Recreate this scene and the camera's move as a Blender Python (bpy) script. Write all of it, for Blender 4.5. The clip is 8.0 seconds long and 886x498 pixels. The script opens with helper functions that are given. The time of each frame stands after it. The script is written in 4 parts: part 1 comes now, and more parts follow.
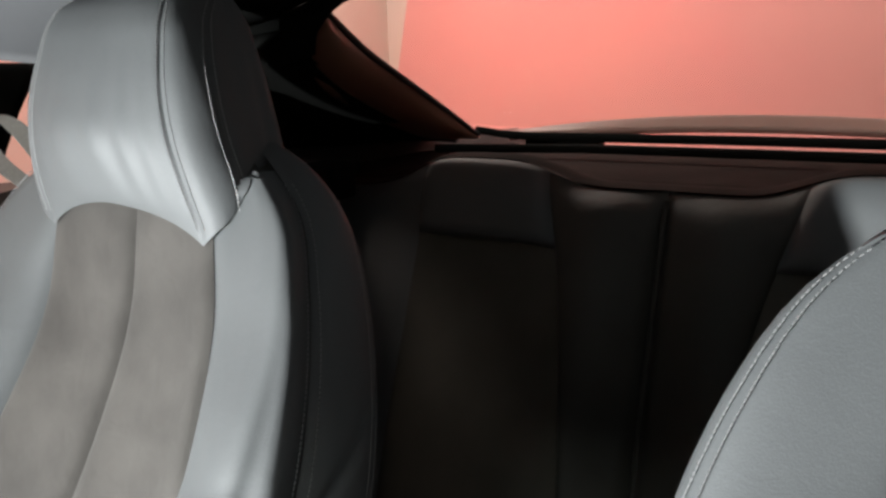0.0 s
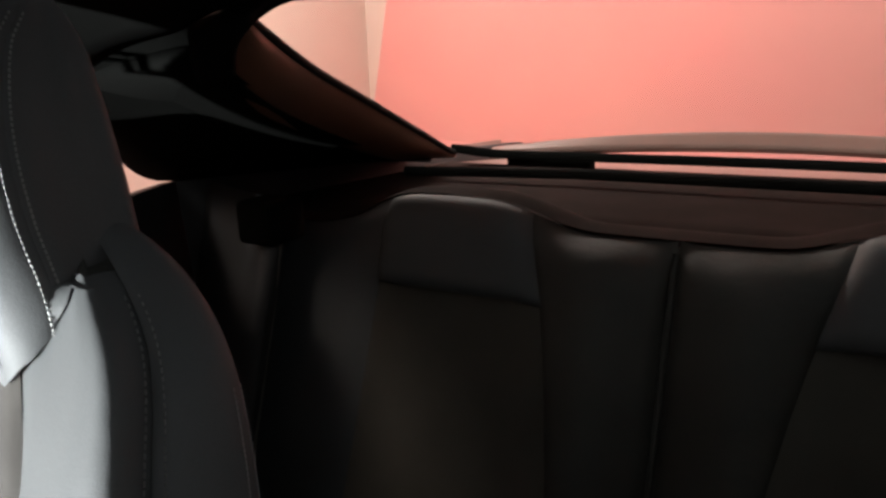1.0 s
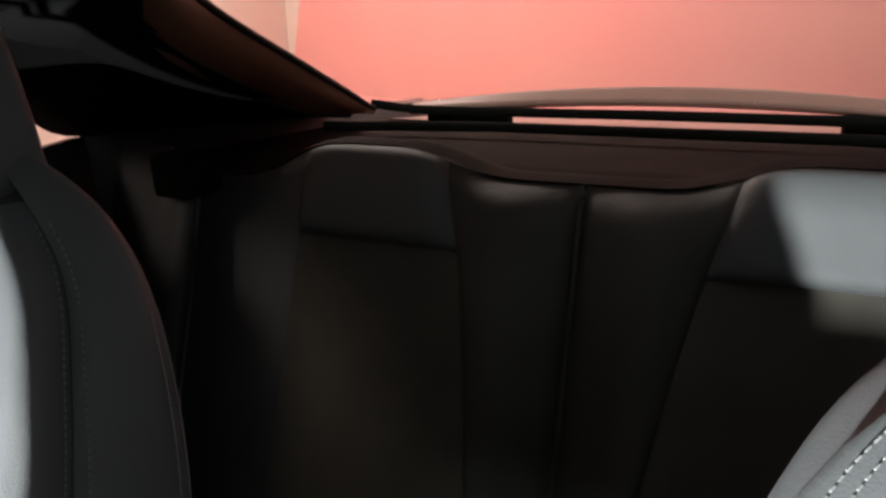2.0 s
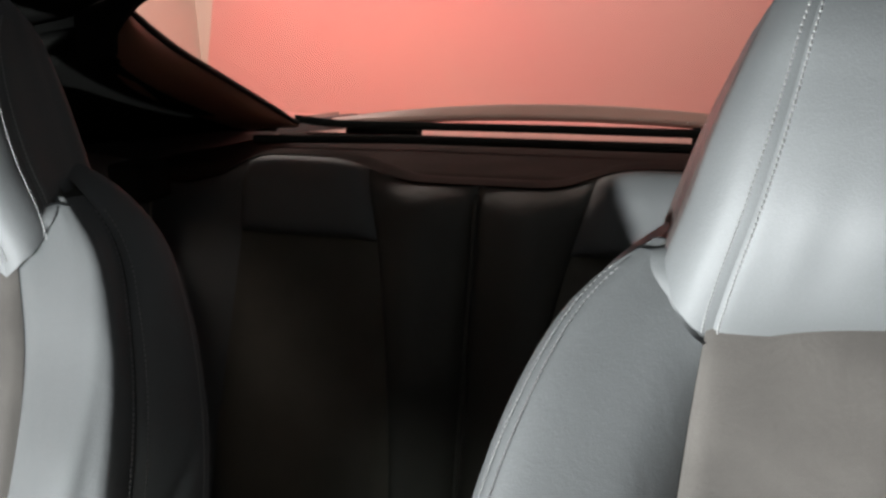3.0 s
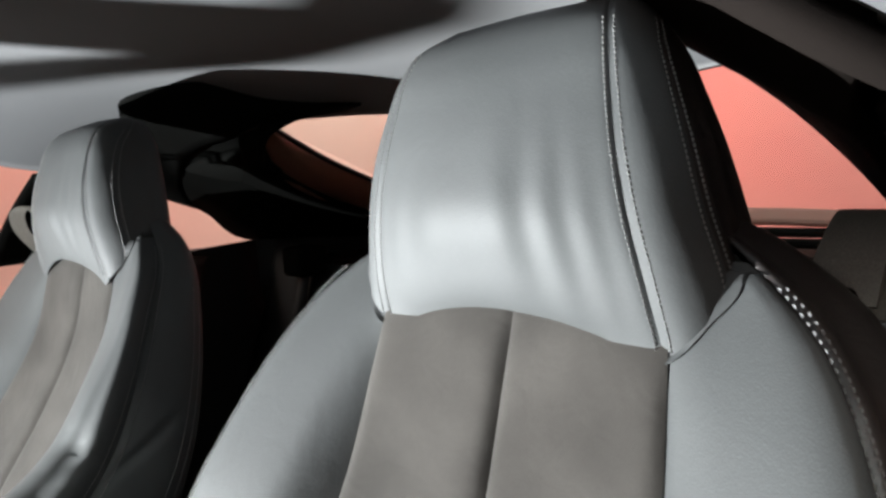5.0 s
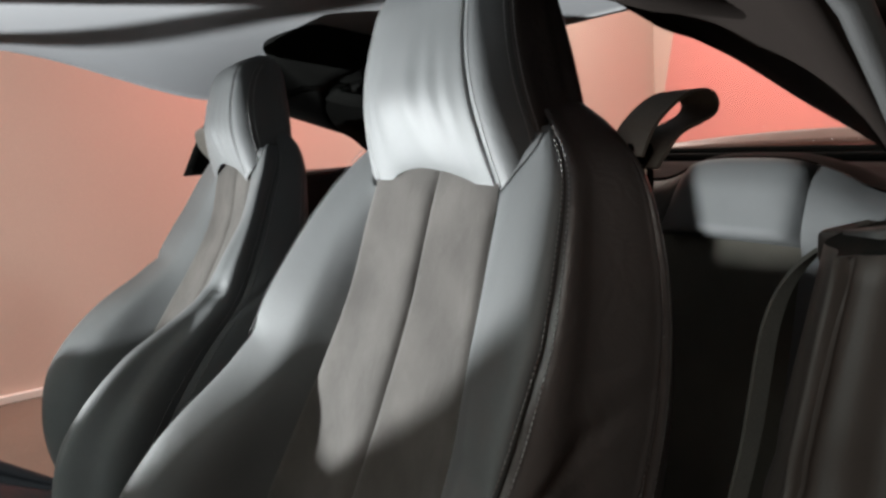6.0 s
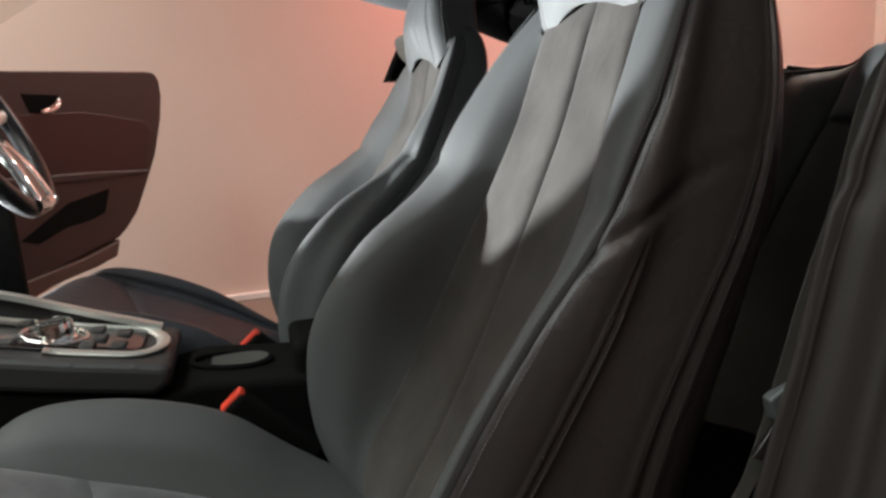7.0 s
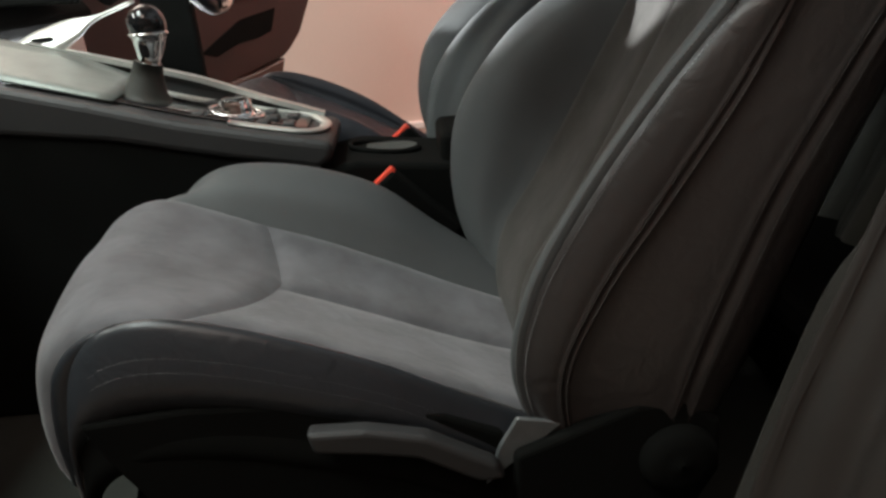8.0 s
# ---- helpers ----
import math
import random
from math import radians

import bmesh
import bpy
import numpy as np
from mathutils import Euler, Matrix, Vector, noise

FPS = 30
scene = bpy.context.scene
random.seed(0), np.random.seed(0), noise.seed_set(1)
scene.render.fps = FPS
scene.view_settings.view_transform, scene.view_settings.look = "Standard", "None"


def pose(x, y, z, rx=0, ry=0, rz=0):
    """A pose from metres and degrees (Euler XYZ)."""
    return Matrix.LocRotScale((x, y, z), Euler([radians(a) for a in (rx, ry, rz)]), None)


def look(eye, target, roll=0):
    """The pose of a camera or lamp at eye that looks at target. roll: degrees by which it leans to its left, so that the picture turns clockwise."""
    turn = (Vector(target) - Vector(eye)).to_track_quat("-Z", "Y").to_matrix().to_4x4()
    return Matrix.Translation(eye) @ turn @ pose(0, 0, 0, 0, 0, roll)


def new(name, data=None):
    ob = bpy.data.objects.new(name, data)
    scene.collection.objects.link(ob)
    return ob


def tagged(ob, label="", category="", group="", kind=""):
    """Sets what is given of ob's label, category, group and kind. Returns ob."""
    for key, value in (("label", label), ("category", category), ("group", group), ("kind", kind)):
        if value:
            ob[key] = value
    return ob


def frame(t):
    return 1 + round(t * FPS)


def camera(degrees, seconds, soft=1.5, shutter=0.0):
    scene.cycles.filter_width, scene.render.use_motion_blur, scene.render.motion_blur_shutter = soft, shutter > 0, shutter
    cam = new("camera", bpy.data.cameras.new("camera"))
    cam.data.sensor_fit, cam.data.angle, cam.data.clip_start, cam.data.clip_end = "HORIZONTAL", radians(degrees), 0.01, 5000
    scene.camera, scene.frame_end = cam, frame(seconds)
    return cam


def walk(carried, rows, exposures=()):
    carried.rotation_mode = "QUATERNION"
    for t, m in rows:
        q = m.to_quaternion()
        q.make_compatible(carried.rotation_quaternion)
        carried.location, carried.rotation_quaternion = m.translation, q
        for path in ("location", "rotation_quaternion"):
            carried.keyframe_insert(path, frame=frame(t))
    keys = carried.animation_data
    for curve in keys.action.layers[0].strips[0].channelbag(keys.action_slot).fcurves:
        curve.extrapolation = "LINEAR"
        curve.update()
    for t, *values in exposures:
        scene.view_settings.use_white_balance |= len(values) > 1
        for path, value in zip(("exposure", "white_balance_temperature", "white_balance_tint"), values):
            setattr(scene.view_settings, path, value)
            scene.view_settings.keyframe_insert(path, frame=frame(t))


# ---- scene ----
cam = camera(65.9, 8.0, soft=2.8)

PATH = [
    (0, (0.194, -0.377, 1.019), (-0.806, 1.278, 0.508), -1.8),
    (0.5, (0.14, -0.255, 1.042), (-0.858, 1.401, 0.529), -2.0),
    (1, (0.12, -0.184, 1.044), (-0.847, 1.49, 0.53), -1.8),
    (1.5, (0.124, -0.171, 1.034), (-0.743, 1.531, 0.44), -1.7),
    (1.7, (0.13, -0.175, 1.028), (-0.706, 1.538, 0.423), -1.8),
    (2.8, (0.2, -0.368, 1.051), (-0.355, 1.449, 0.426), -0.2),
    (3, (0.215, -0.402, 1.062), (-0.322, 1.43, 0.468), -0.5),
    (3.5, (0.287, -0.453, 1.06), (-0.318, 1.42, 0.705), -1.2),
    (4, (0.373, -0.467, 1.034), (-0.359, 1.387, 0.87), -1.4),
    (4.5, (0.497, -0.416, 1.016), (-0.526, 1.293, 0.843), -2.2),
    (4.7, (0.552, -0.39, 1.007), (-0.609, 1.229, 0.829), -2.5),
    (5.8, (0.875, -0.324, 0.96), (-0.757, 0.787, 0.643), -3.7),
    (6, (0.935, -0.341, 0.944), (-0.752, 0.679, 0.606), -3.9),
    (6.5, (1.045, -0.367, 0.879), (-0.771, 0.391, 0.517), -3.6),
    (7, (1.103, -0.404, 0.806), (-0.781, 0.131, 0.403), -3.5),
    (7.5, (1.14, -0.432, 0.744), (-0.753, -0.078, 0.205), -2.8),
    (8, (1.189, -0.415, 0.732), (-0.648, -0.336, -0.054), -3.9),
]
walk(cam, [(t, look(eye, target, roll)) for t, eye, target, roll in PATH],
     [(0.0, 0.0), (0.5, 0.15), (1.0, 0.28), (1.7, 0.36), (2.8, 0.0), (7.2, 0.0), (8.0, 0.2)])

# ---- light ----
world = bpy.data.worlds.new("world")
scene.world = world
world.use_nodes = True
world.node_tree.nodes["Background"].inputs[0].default_value = (0.9, 0.85, 0.8, 1)
world.node_tree.nodes["Background"].inputs[1].default_value = 0.01


def area(name, place, target, sx, sy, watts, colour, spread=180):
    data = bpy.data.lights.new(name, "AREA")
    data.shape, data.size, data.size_y, data.energy, data.color = "RECTANGLE", sx, sy, watts, colour
    data.spread = radians(spread)
    ob = new(name, data)
    ob.matrix_world = look(place, target)
    return ob


area("footwell_light", (-0.60, -1.32, 0.388), (0.25, 0.0, 0.93), 0.03, 0.025, 33, (0.94, 0.985, 1.0), 86)
# Room lamps are unseen: added to light the walls and fill the cabin.
area("unseen_room_light", (0.1, 3.3, 2.75), (0.1, 3.6, 0), 2.0, 0.4, 20, (1.0, 0.93, 0.87), 120)
area("unseen_room_light", (-1.9, 2.5, 2.75), (-1.95, 2.51, 0), 0.6, 1.8, 74, (1.0, 0.89, 0.82))
area("unseen_room_light", (-1.9, -2.2, 2.75), (-1.9, -2.21, 0), 0.6, 1.6, 40, (1.0, 0.88, 0.79))
# Fill added on the open door's side, for the near seat.
area("unseen_room_light", (2.1, -1.0, 2.75), (2.1, -1.01, 0), 1.6, 0.6, 14, (1.0, 0.84, 0.74))
area("unseen_room_light", (0.9, -1.75, 2.75), (0.9, -1.76, 0), 1.6, 0.6, 62, (0.88, 1.0, 0.97))
# Unseen red lamp, added to redden the rear wall.
area("red_wall_light", (-1.5, 2.9, 2.6), (-1.6, 4.0, 0.8), 1.4, 0.2, 6.0, (1.0, 0.12, 0.12), 84)
# Fill added ahead of the car, through the windscreen.
area("unseen_room_light", (0.5, -3.5, 2.75), (0.5, -3.51, 0), 1.6, 0.6, 64, (0.92, 1.0, 0.94))
# Second added red lamp, out of view, for the west wall's pink.
area("red_wall_light", (-2.2, 1.1, 2.5), (-2.8, 0.7, 0.9), 0.2, 0.8, 12, (1.0, 0.18, 0.15), 120)


# ---- materials ----
def shader(name, base, rough, metal=0.0, grain=0.0, grain_size=800.0, bump=0.0, mottled=0.0, mottle_size=9.0, tint=None,
           sheen=0.0, coat=0.0, spec=0.5, crease=0.0):
    """A surface with two scales of variation: broad mottling of colour and roughness, and fine grain in colour and relief."""
    m = bpy.data.materials.new(name)
    m.use_nodes = True
    n, link = m.node_tree.nodes, m.node_tree.links.new
    b = n["Principled BSDF"]
    b.inputs["Roughness"].default_value, b.inputs["Metallic"].default_value = rough, metal
    b.inputs["Specular IOR Level"].default_value = spec
    b.inputs["Sheen Weight"].default_value, b.inputs["Coat Weight"].default_value = sheen, coat
    b.inputs["Base Color"].default_value = (*base, 1)
    where = n.new("ShaderNodeTexCoord")
    big = n.new("ShaderNodeTexNoise")
    big.inputs["Scale"].default_value, big.inputs["Detail"].default_value = mottle_size, 5
    link(where.outputs["Object"], big.inputs["Vector"])
    fine = n.new("ShaderNodeTexVoronoi" if bump and not sheen else "ShaderNodeTexNoise")
    fine.inputs["Scale"].default_value = grain_size
    link(where.outputs["Object"], fine.inputs["Vector"])
    fine_out = fine.outputs["Distance"] if "Distance" in fine.outputs else fine.outputs[0]
    if mottled or grain:
        ramp = n.new("ShaderNodeMapRange")
        ramp.inputs["From Min"].default_value, ramp.inputs["From Max"].default_value = 0.3, 0.7
        link(big.outputs[0], ramp.inputs["Value"])
        mix = n.new("ShaderNodeMix")
        mix.data_type = "RGBA"
        other = tint or tuple(c * (1 - mottled) for c in base)
        mix.inputs["A"].default_value, mix.inputs["B"].default_value = (*base, 1), (*other, 1)
        link(ramp.outputs[0], mix.inputs["Factor"])
        mul = n.new("ShaderNodeMix")
        mul.data_type, mul.blend_type = "RGBA", "MULTIPLY"
        mul.inputs["Factor"].default_value = grain
        link(mix.outputs["Result"], mul.inputs["A"])
        link(fine_out, mul.inputs["B"])
        link(mul.outputs["Result"], b.inputs["Base Color"])
        r = n.new("ShaderNodeMapRange")
        r.inputs["To Min"].default_value, r.inputs["To Max"].default_value = max(rough - 0.07, 0.02), min(rough + 0.07, 1)
        link(big.outputs[0], r.inputs["Value"])
        link(r.outputs[0], b.inputs["Roughness"])
    if bump:
        bp = n.new("ShaderNodeBump")
        bp.inputs["Strength"].default_value, bp.inputs["Distance"].default_value = bump, 0.0006
        link(fine_out, bp.inputs["Height"])
        link(bp.outputs[0], b.inputs["Normal"])
    if crease:
        fold, deep = n.new("ShaderNodeTexNoise"), n.new("ShaderNodeBump")
        fold.inputs["Scale"].default_value, fold.inputs["Detail"].default_value, fold.inputs["Distortion"].default_value = 34, 3, 0.8
        deep.inputs["Strength"].default_value, deep.inputs["Distance"].default_value = crease, 0.012
        link(where.outputs["Object"], fold.inputs["Vector"])
        link(fold.outputs[0], deep.inputs["Height"])
        link(deep.outputs[0], bp.inputs["Normal"])
    return m


LEATHER = shader("leather", (0.074, 0.078, 0.079), 0.66, spec=0.6, grain=0.15, grain_size=900, bump=0.15, mottled=0.16, mottle_size=7, crease=0.04)
LEATHER_DARK = shader("leather_dark", (0.058, 0.057, 0.050), 0.55, grain=0.15, grain_size=900, bump=0.25, mottled=0.25, mottle_size=6, spec=0.25, crease=0.10)
# Same grey leather as the rest, darkened to stand in for the sides' shade.
LEATHER_SIDE_SHADE = shader("leather_side_shade", (0.046, 0.039, 0.037), 0.37, grain=0.15, grain_size=900, bump=0.2, mottled=0.25, mottle_size=6, crease=0.16)
# Glossier copy of the seat leather, with the outer bolster's shade in its colour.
LEATHER_BOLSTER_SHADE = shader("leather_bolster_shade", (0.026, 0.028, 0.032), 0.33, grain=0.15, grain_size=900, bump=0.15, mottled=0.2, mottle_size=6, crease=0.12)
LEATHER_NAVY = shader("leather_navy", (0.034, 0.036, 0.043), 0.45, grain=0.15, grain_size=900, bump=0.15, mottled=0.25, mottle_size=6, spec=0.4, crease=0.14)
SUEDE = shader("suede", (0.082, 0.075, 0.068), 0.92, grain=0.35, grain_size=1500, bump=0.35, mottled=0.36, mottle_size=15, sheen=0.08, spec=0.15, crease=0.10)
SUEDE_DARK = shader("suede_dark", (0.10, 0.093, 0.077), 0.95, grain=0.35, grain_size=1500, bump=0.3, mottled=0.2, mottle_size=11, sheen=0.2, spec=0.15)
# Worn, blotchy suede; its base is lightened to stand in for light.
SUEDE_WORN_LIT = shader("suede_worn_lit", (0.165, 0.162, 0.172), 0.92, grain=0.35, grain_size=1500, bump=0.35, mottled=0.4, mottle_size=16, sheen=0.25, spec=0.15, tint=(0.105, 0.101, 0.106), crease=0.14)
THREAD = shader("thread", (0.19, 0.19, 0.187), 0.7, mottled=0.2)
THREAD_DARK = shader("thread_dark", (0.10, 0.092, 0.086), 0.7, mottled=0.2)
PLASTIC = shader("soft_plastic", (0.035, 0.034, 0.034), 0.55, grain=0.2, grain_size=1400, bump=0.25, mottled=0.15)
POST_TRIM = shader("post_cloth", (0.027, 0.021, 0.018), 0.6, grain=0.2, grain_size=1200, bump=0.2, mottled=0.2, spec=0.4)
PLASTIC_BLACK = shader("black_trim", (0.008, 0.0082, 0.0075), 0.85, spec=0.04, grain=0.2, grain_size=1600, bump=0.2, mottled=0.2)
# Pillar trim in its lit tone; the left pillar gets black in place of shade.
TRIM_BROWN_LIT = shader("brown_trim_lit", (0.015, 0.0118, 0.0104), 0.9, grain=0.2, grain_size=1400, bump=0.25, mottled=0.2, spec=0.05)
GLOSS_BLACK = shader("gloss_black", (0.012, 0.012, 0.013), 0.12, mottled=0.2, coat=0.4)
HEADLINER = shader("headliner_cloth", (0.148, 0.152, 0.159), 0.95, grain=0.25, grain_size=1300, bump=0.3, mottled=0.06, mottle_size=4, sheen=0.2, spec=0.1)
ALUMINIUM = shader("brushed_aluminium", (0.74, 0.75, 0.71), 0.42, metal=0.85, mottled=0.12, mottle_size=30)
SATIN = shader("satin_aluminium", (0.25, 0.27, 0.25), 0.5, metal=0.55, mottled=0.15, mottle_size=25)
STEEL = shader("dull_steel", (0.22, 0.235, 0.24), 0.5, metal=0.7, mottled=0.2, mottle_size=40)
CHROME = shader("chrome", (0.85, 0.85, 0.84), 0.10, metal=1.0, mottled=0.05)
CARPET = shader("carpet", (0.055, 0.056, 0.048), 1.0, grain=0.5, grain_size=700, bump=0.6, mottled=0.3, sheen=0.2, spec=0.1)
WEBBING = shader("belt_webbing", (0.075, 0.070, 0.062), 0.7, grain=0.4, grain_size=900, bump=0.4, mottled=0.2, spec=0.3)
WEBBING_GREY = shader("grey_webbing", (0.25, 0.23, 0.20), 0.7, grain=0.4, grain_size=900, bump=0.4, mottled=0.2, spec=0.3)
RED_PLASTIC = shader("red_plastic", (0.75, 0.06, 0.03), 0.4, mottled=0.15)
PAINT = shader("car_paint", (0.34, 0.21, 0.18), 0.45, mottled=0.1, spec=0.3)
RUBBER = shader("rubber", (0.02, 0.02, 0.02), 0.7, grain=0.2, bump=0.2, mottled=0.2)
PLASTER = shader("painted_plaster", (0.72, 0.59, 0.52), 0.85, grain=0.06, grain_size=160, bump=0.25, mottled=0.07, mottle_size=0.7, spec=0.2)
PLASTER_PINK = shader("pink_plaster", (0.78, 0.335, 0.315), 0.8, tint=(0.76, 0.385, 0.345), grain=0.06, grain_size=160, bump=0.25, mottled=0.08, mottle_size=0.8, spec=0.2)
CONCRETE = shader("floor_paint", (0.24, 0.19, 0.155), 0.5, grain=0.15, grain_size=90, bump=0.2, mottled=0.25, mottle_size=1.6)
# Invented dark tone for unseen walls, to dim the light they bounce.
PLASTER_DARK = shader("dark_bounce_cut", (0.14, 0.105, 0.092), 0.8, grain=0.06, grain_size=160, bump=0.25, mottled=0.1, mottle_size=0.7, spec=0.2)
WHITE_TRIM = shader("white_skirting", (0.90, 0.88, 0.84), 0.4, mottled=0.06)


def glass_mat(name, tint):
    """Thin clear pane with a faint even reflection."""
    m = bpy.data.materials.new(name)
    m.use_nodes = True
    n, link = m.node_tree.nodes, m.node_tree.links.new
    n.remove(n["Principled BSDF"])
    clear, gloss, mix = (n.new("ShaderNode" + k) for k in ("BsdfTransparent", "BsdfGlossy", "MixShader"))
    clear.inputs[0].default_value = (*tint, 1)
    gloss.inputs["Roughness"].default_value = 0.02
    mix.inputs[0].default_value = 0.025
    link(clear.outputs[0], mix.inputs[1])
    link(gloss.outputs[0], mix.inputs[2])
    link(mix.outputs[0], n["Material Output"].inputs[0])
    return m


SHELF = shader("shelf_cloth", (0.030, 0.020, 0.017), 0.95, grain=0.3, grain_size=700, bump=0.3, mottled=0.25, spec=0.08)
GLASS = glass_mat("window_glass", (0.93, 0.93, 0.92))


# ---- mesh helpers ----
def mesh_of(name, verts, faces, smooth=True):
    me = bpy.data.meshes.new(name)
    me.from_pydata([tuple(v) for v in verts], [], faces)
    if smooth:
        me.polygons.foreach_set("use_smooth", [True] * len(me.polygons))
    me.update()
    return me


def thing(name, place, label, category, group="", kind=""):
    ob = new(name)
    ob.location = place
    return tagged(ob, label, category, group, kind)


def put(ob, me, material, parent=None, label=""):
    if not me.materials:
        me.materials.append(material)
    if parent:
        ob.parent = parent
    return tagged(ob, label)


def part(name, data, material, parent=None, label="", smooth=True):
    """Link a bmesh or a mesh as one mesh object under a thing or a part."""
    if isinstance(data, bmesh.types.BMesh):
        me = bpy.data.meshes.new(name)
        bmesh.ops.recalc_face_normals(data, faces=data.faces[:])
        data.to_mesh(me)
        data.free()
        me.polygons.foreach_set("use_smooth", [smooth] * len(me.polygons))
    else:
        me = data
    return put(new(name, me), me, material, parent, label)


def hermite(xs, ys, x):
    """A smooth curve through the points, which may be rows of numbers."""
    xs, ys = np.asarray(xs, float), np.asarray(ys, float)
    if ys.ndim == 1:
        return hermite(xs, ys[:, None], x)[..., 0]
    d = np.diff(ys, axis=0) / np.diff(xs)[:, None]
    m = np.vstack([d[:1], (d[:-1] + d[1:]) / 2, d[-1:]])
    x = np.clip(np.asarray(x, float), xs[0], xs[-1])
    i = np.clip(np.searchsorted(xs, x) - 1, 0, len(xs) - 2)
    h = xs[i + 1] - xs[i]
    t = (x - xs[i]) / h
    t, h = t[..., None], h[..., None]
    return ((2 * t**3 - 3 * t**2 + 1) * ys[i] + (t**3 - 2 * t**2 + t) * h * m[i] + (3 * t**2 - 2 * t**3) * ys[i + 1] + (t**3 - t**2) * h * m[i + 1])


def patch(name, f, u0, u1, v0, v1, nu, nv, puff=0.0, groove=0.0, thick=0.0, flip=False, wrinkle=None, out=1, edge=5):
    """A padded panel on the surface f(u, v): swollen in the middle, sunk along its edges. v0, v1 may be functions of u, u0, u1 of the share of v."""
    S, T = np.meshgrid(np.linspace(0, 1, nu), np.linspace(0, 1, nv), indexing="ij")
    a = u0(T) if callable(u0) else u0
    b = u1(T) if callable(u1) else u1
    U = a + (b - a) * S
    lo = v0(U) if callable(v0) else v0
    hi = v1(U) if callable(v1) else v1
    V = lo + (hi - lo) * T
    e = 1e-3
    P = f(U, V)
    N = np.cross(f(U + e, V) - f(U - e, V), f(U, V + e) - f(U, V - e))
    N /= np.linalg.norm(N, axis=-1, keepdims=True) + 1e-9
    N = N * out
    swell = (1 - np.abs(2 * S - 1) ** edge) * (1 - np.abs(2 * T - 1) ** 14)
    h = -groove + (puff + groove) * swell
    if wrinkle is not None:
        h = h + wrinkle(S, T)
    P = P + N * h[..., None]
    verts = P.reshape(-1, 3)
    faces = [(i * nv + j, (i + 1) * nv + j, (i + 1) * nv + j + 1, i * nv + j + 1) for i in range(nu - 1) for j in range(nv - 1)]
    if flip:
        faces = [f_[::-1] for f_ in faces]
    if thick:
        back = (P - N * thick).reshape(-1, 3)
        k = len(verts)
        verts = np.vstack([verts, back])
        rim = [(i, 0) for i in range(nu)] + [(nu - 1, j) for j in range(1, nv)] + [(i, nv - 1) for i in range(nu - 2, -1, -1)] + [(0, j) for j in range(nv - 2, 0, -1)]
        ids = [i * nv + j for i, j in rim]
        faces = faces + [tuple(q + k for q in f_[::-1]) for f_ in faces]
        for q, r in zip(ids, ids[1:] + ids[:1]):
            faces.append((q, q + k, r + k, r) if not flip else (r, r + k, q + k, q))
    return mesh_of(name, verts, faces)


def tube(name, points, radius, sides=10, flat=1.0, up=(0, 0, 1), closed=False, caps=True):
    """A tube along points; radius a number or one a point; flat squashes it along the second axis."""
    pts = [Vector(p) for p in points]
    n = len(pts)
    rad = radius if hasattr(radius, "__len__") else [radius] * n
    verts, faces = [], []
    for i, p in enumerate(pts):
        a, b = pts[(i - 1) % n if closed else max(i - 1, 0)], pts[(i + 1) % n if closed else min(i + 1, n - 1)]
        d = (b - a).normalized()
        s = d.cross(Vector(up)).normalized() if abs(d.dot(Vector(up))) < 0.99 else d.cross(Vector((1, 0, 0))).normalized()
        w = s.cross(d)
        for k in range(sides):
            q = 2 * math.pi * k / sides
            verts.append(p + s * rad[i] * math.cos(q) + w * rad[i] * flat * math.sin(q))
    for i in range(n if closed else n - 1):
        for k in range(sides):
            i2, k2 = (i + 1) % n, (k + 1) % sides
            faces.append((i * sides + k, i2 * sides + k, i2 * sides + k2, i * sides + k2))
    if caps and not closed:
        faces += [tuple(range(sides))[::-1], tuple((n - 1) * sides + k for k in range(sides))]
    return mesh_of(name, verts, faces)


def slab(name, outline, thickness, axis="z", bevel=0.004, segments=2, at=0.0):
    """A plate with the given outline, bevelled. axis: the one along which it is thick, from at."""
    bm = bmesh.new()
    def to3(p, d):
        return {"z": (p[0], p[1], at + d), "y": (p[0], at + d, p[1]), "x": (at + d, p[0], p[1])}[axis]
    lo = [bm.verts.new(to3(p, 0)) for p in outline]
    hi = [bm.verts.new(to3(p, thickness)) for p in outline]
    bm.faces.new(lo[::-1]), bm.faces.new(hi)
    for i in range(len(lo)):
        j = (i + 1) % len(lo)
        bm.faces.new((lo[i], lo[j], hi[j], hi[i]))
    bmesh.ops.recalc_face_normals(bm, faces=bm.faces[:])
    if bevel:
        bmesh.ops.bevel(bm, geom=bm.edges[:] , offset=bevel, segments=segments, affect="EDGES", profile=0.5)
    me = bpy.data.meshes.new(name)
    bm.to_mesh(me)
    bm.free()
    return me


def block(name, lo, hi, bevel=0.01, segments=3):
    return slab(name, [(lo[0], lo[1]), (hi[0], lo[1]), (hi[0], hi[1]), (lo[0], hi[1])], hi[2] - lo[2], "z", bevel, segments, lo[2])


def plate(name, corners, thickness, nu=2, nv=2, bulge=0.0):
    """A quad plate between four corners (round), with a slight bulge along its normal and real thickness."""
    c = np.array(corners, float)
    n = np.cross(c[1] - c[0], c[3] - c[0])
    n /= np.linalg.norm(n)

    def f(U, V):
        U, V = np.asarray(U)[..., None], np.asarray(V)[..., None]
        p = (1 - U) * (1 - V) * c[0] + U * (1 - V) * c[1] + U * V * c[2] + (1 - U) * V * c[3]
        return p + n * bulge * 16 * U * (1 - U) * V * (1 - V)
    return patch(name, f, 0.0, 1.0, 0.0, 1.0, nu, nv, thick=thickness)


# ---- the room ----
GROUND = -0.20
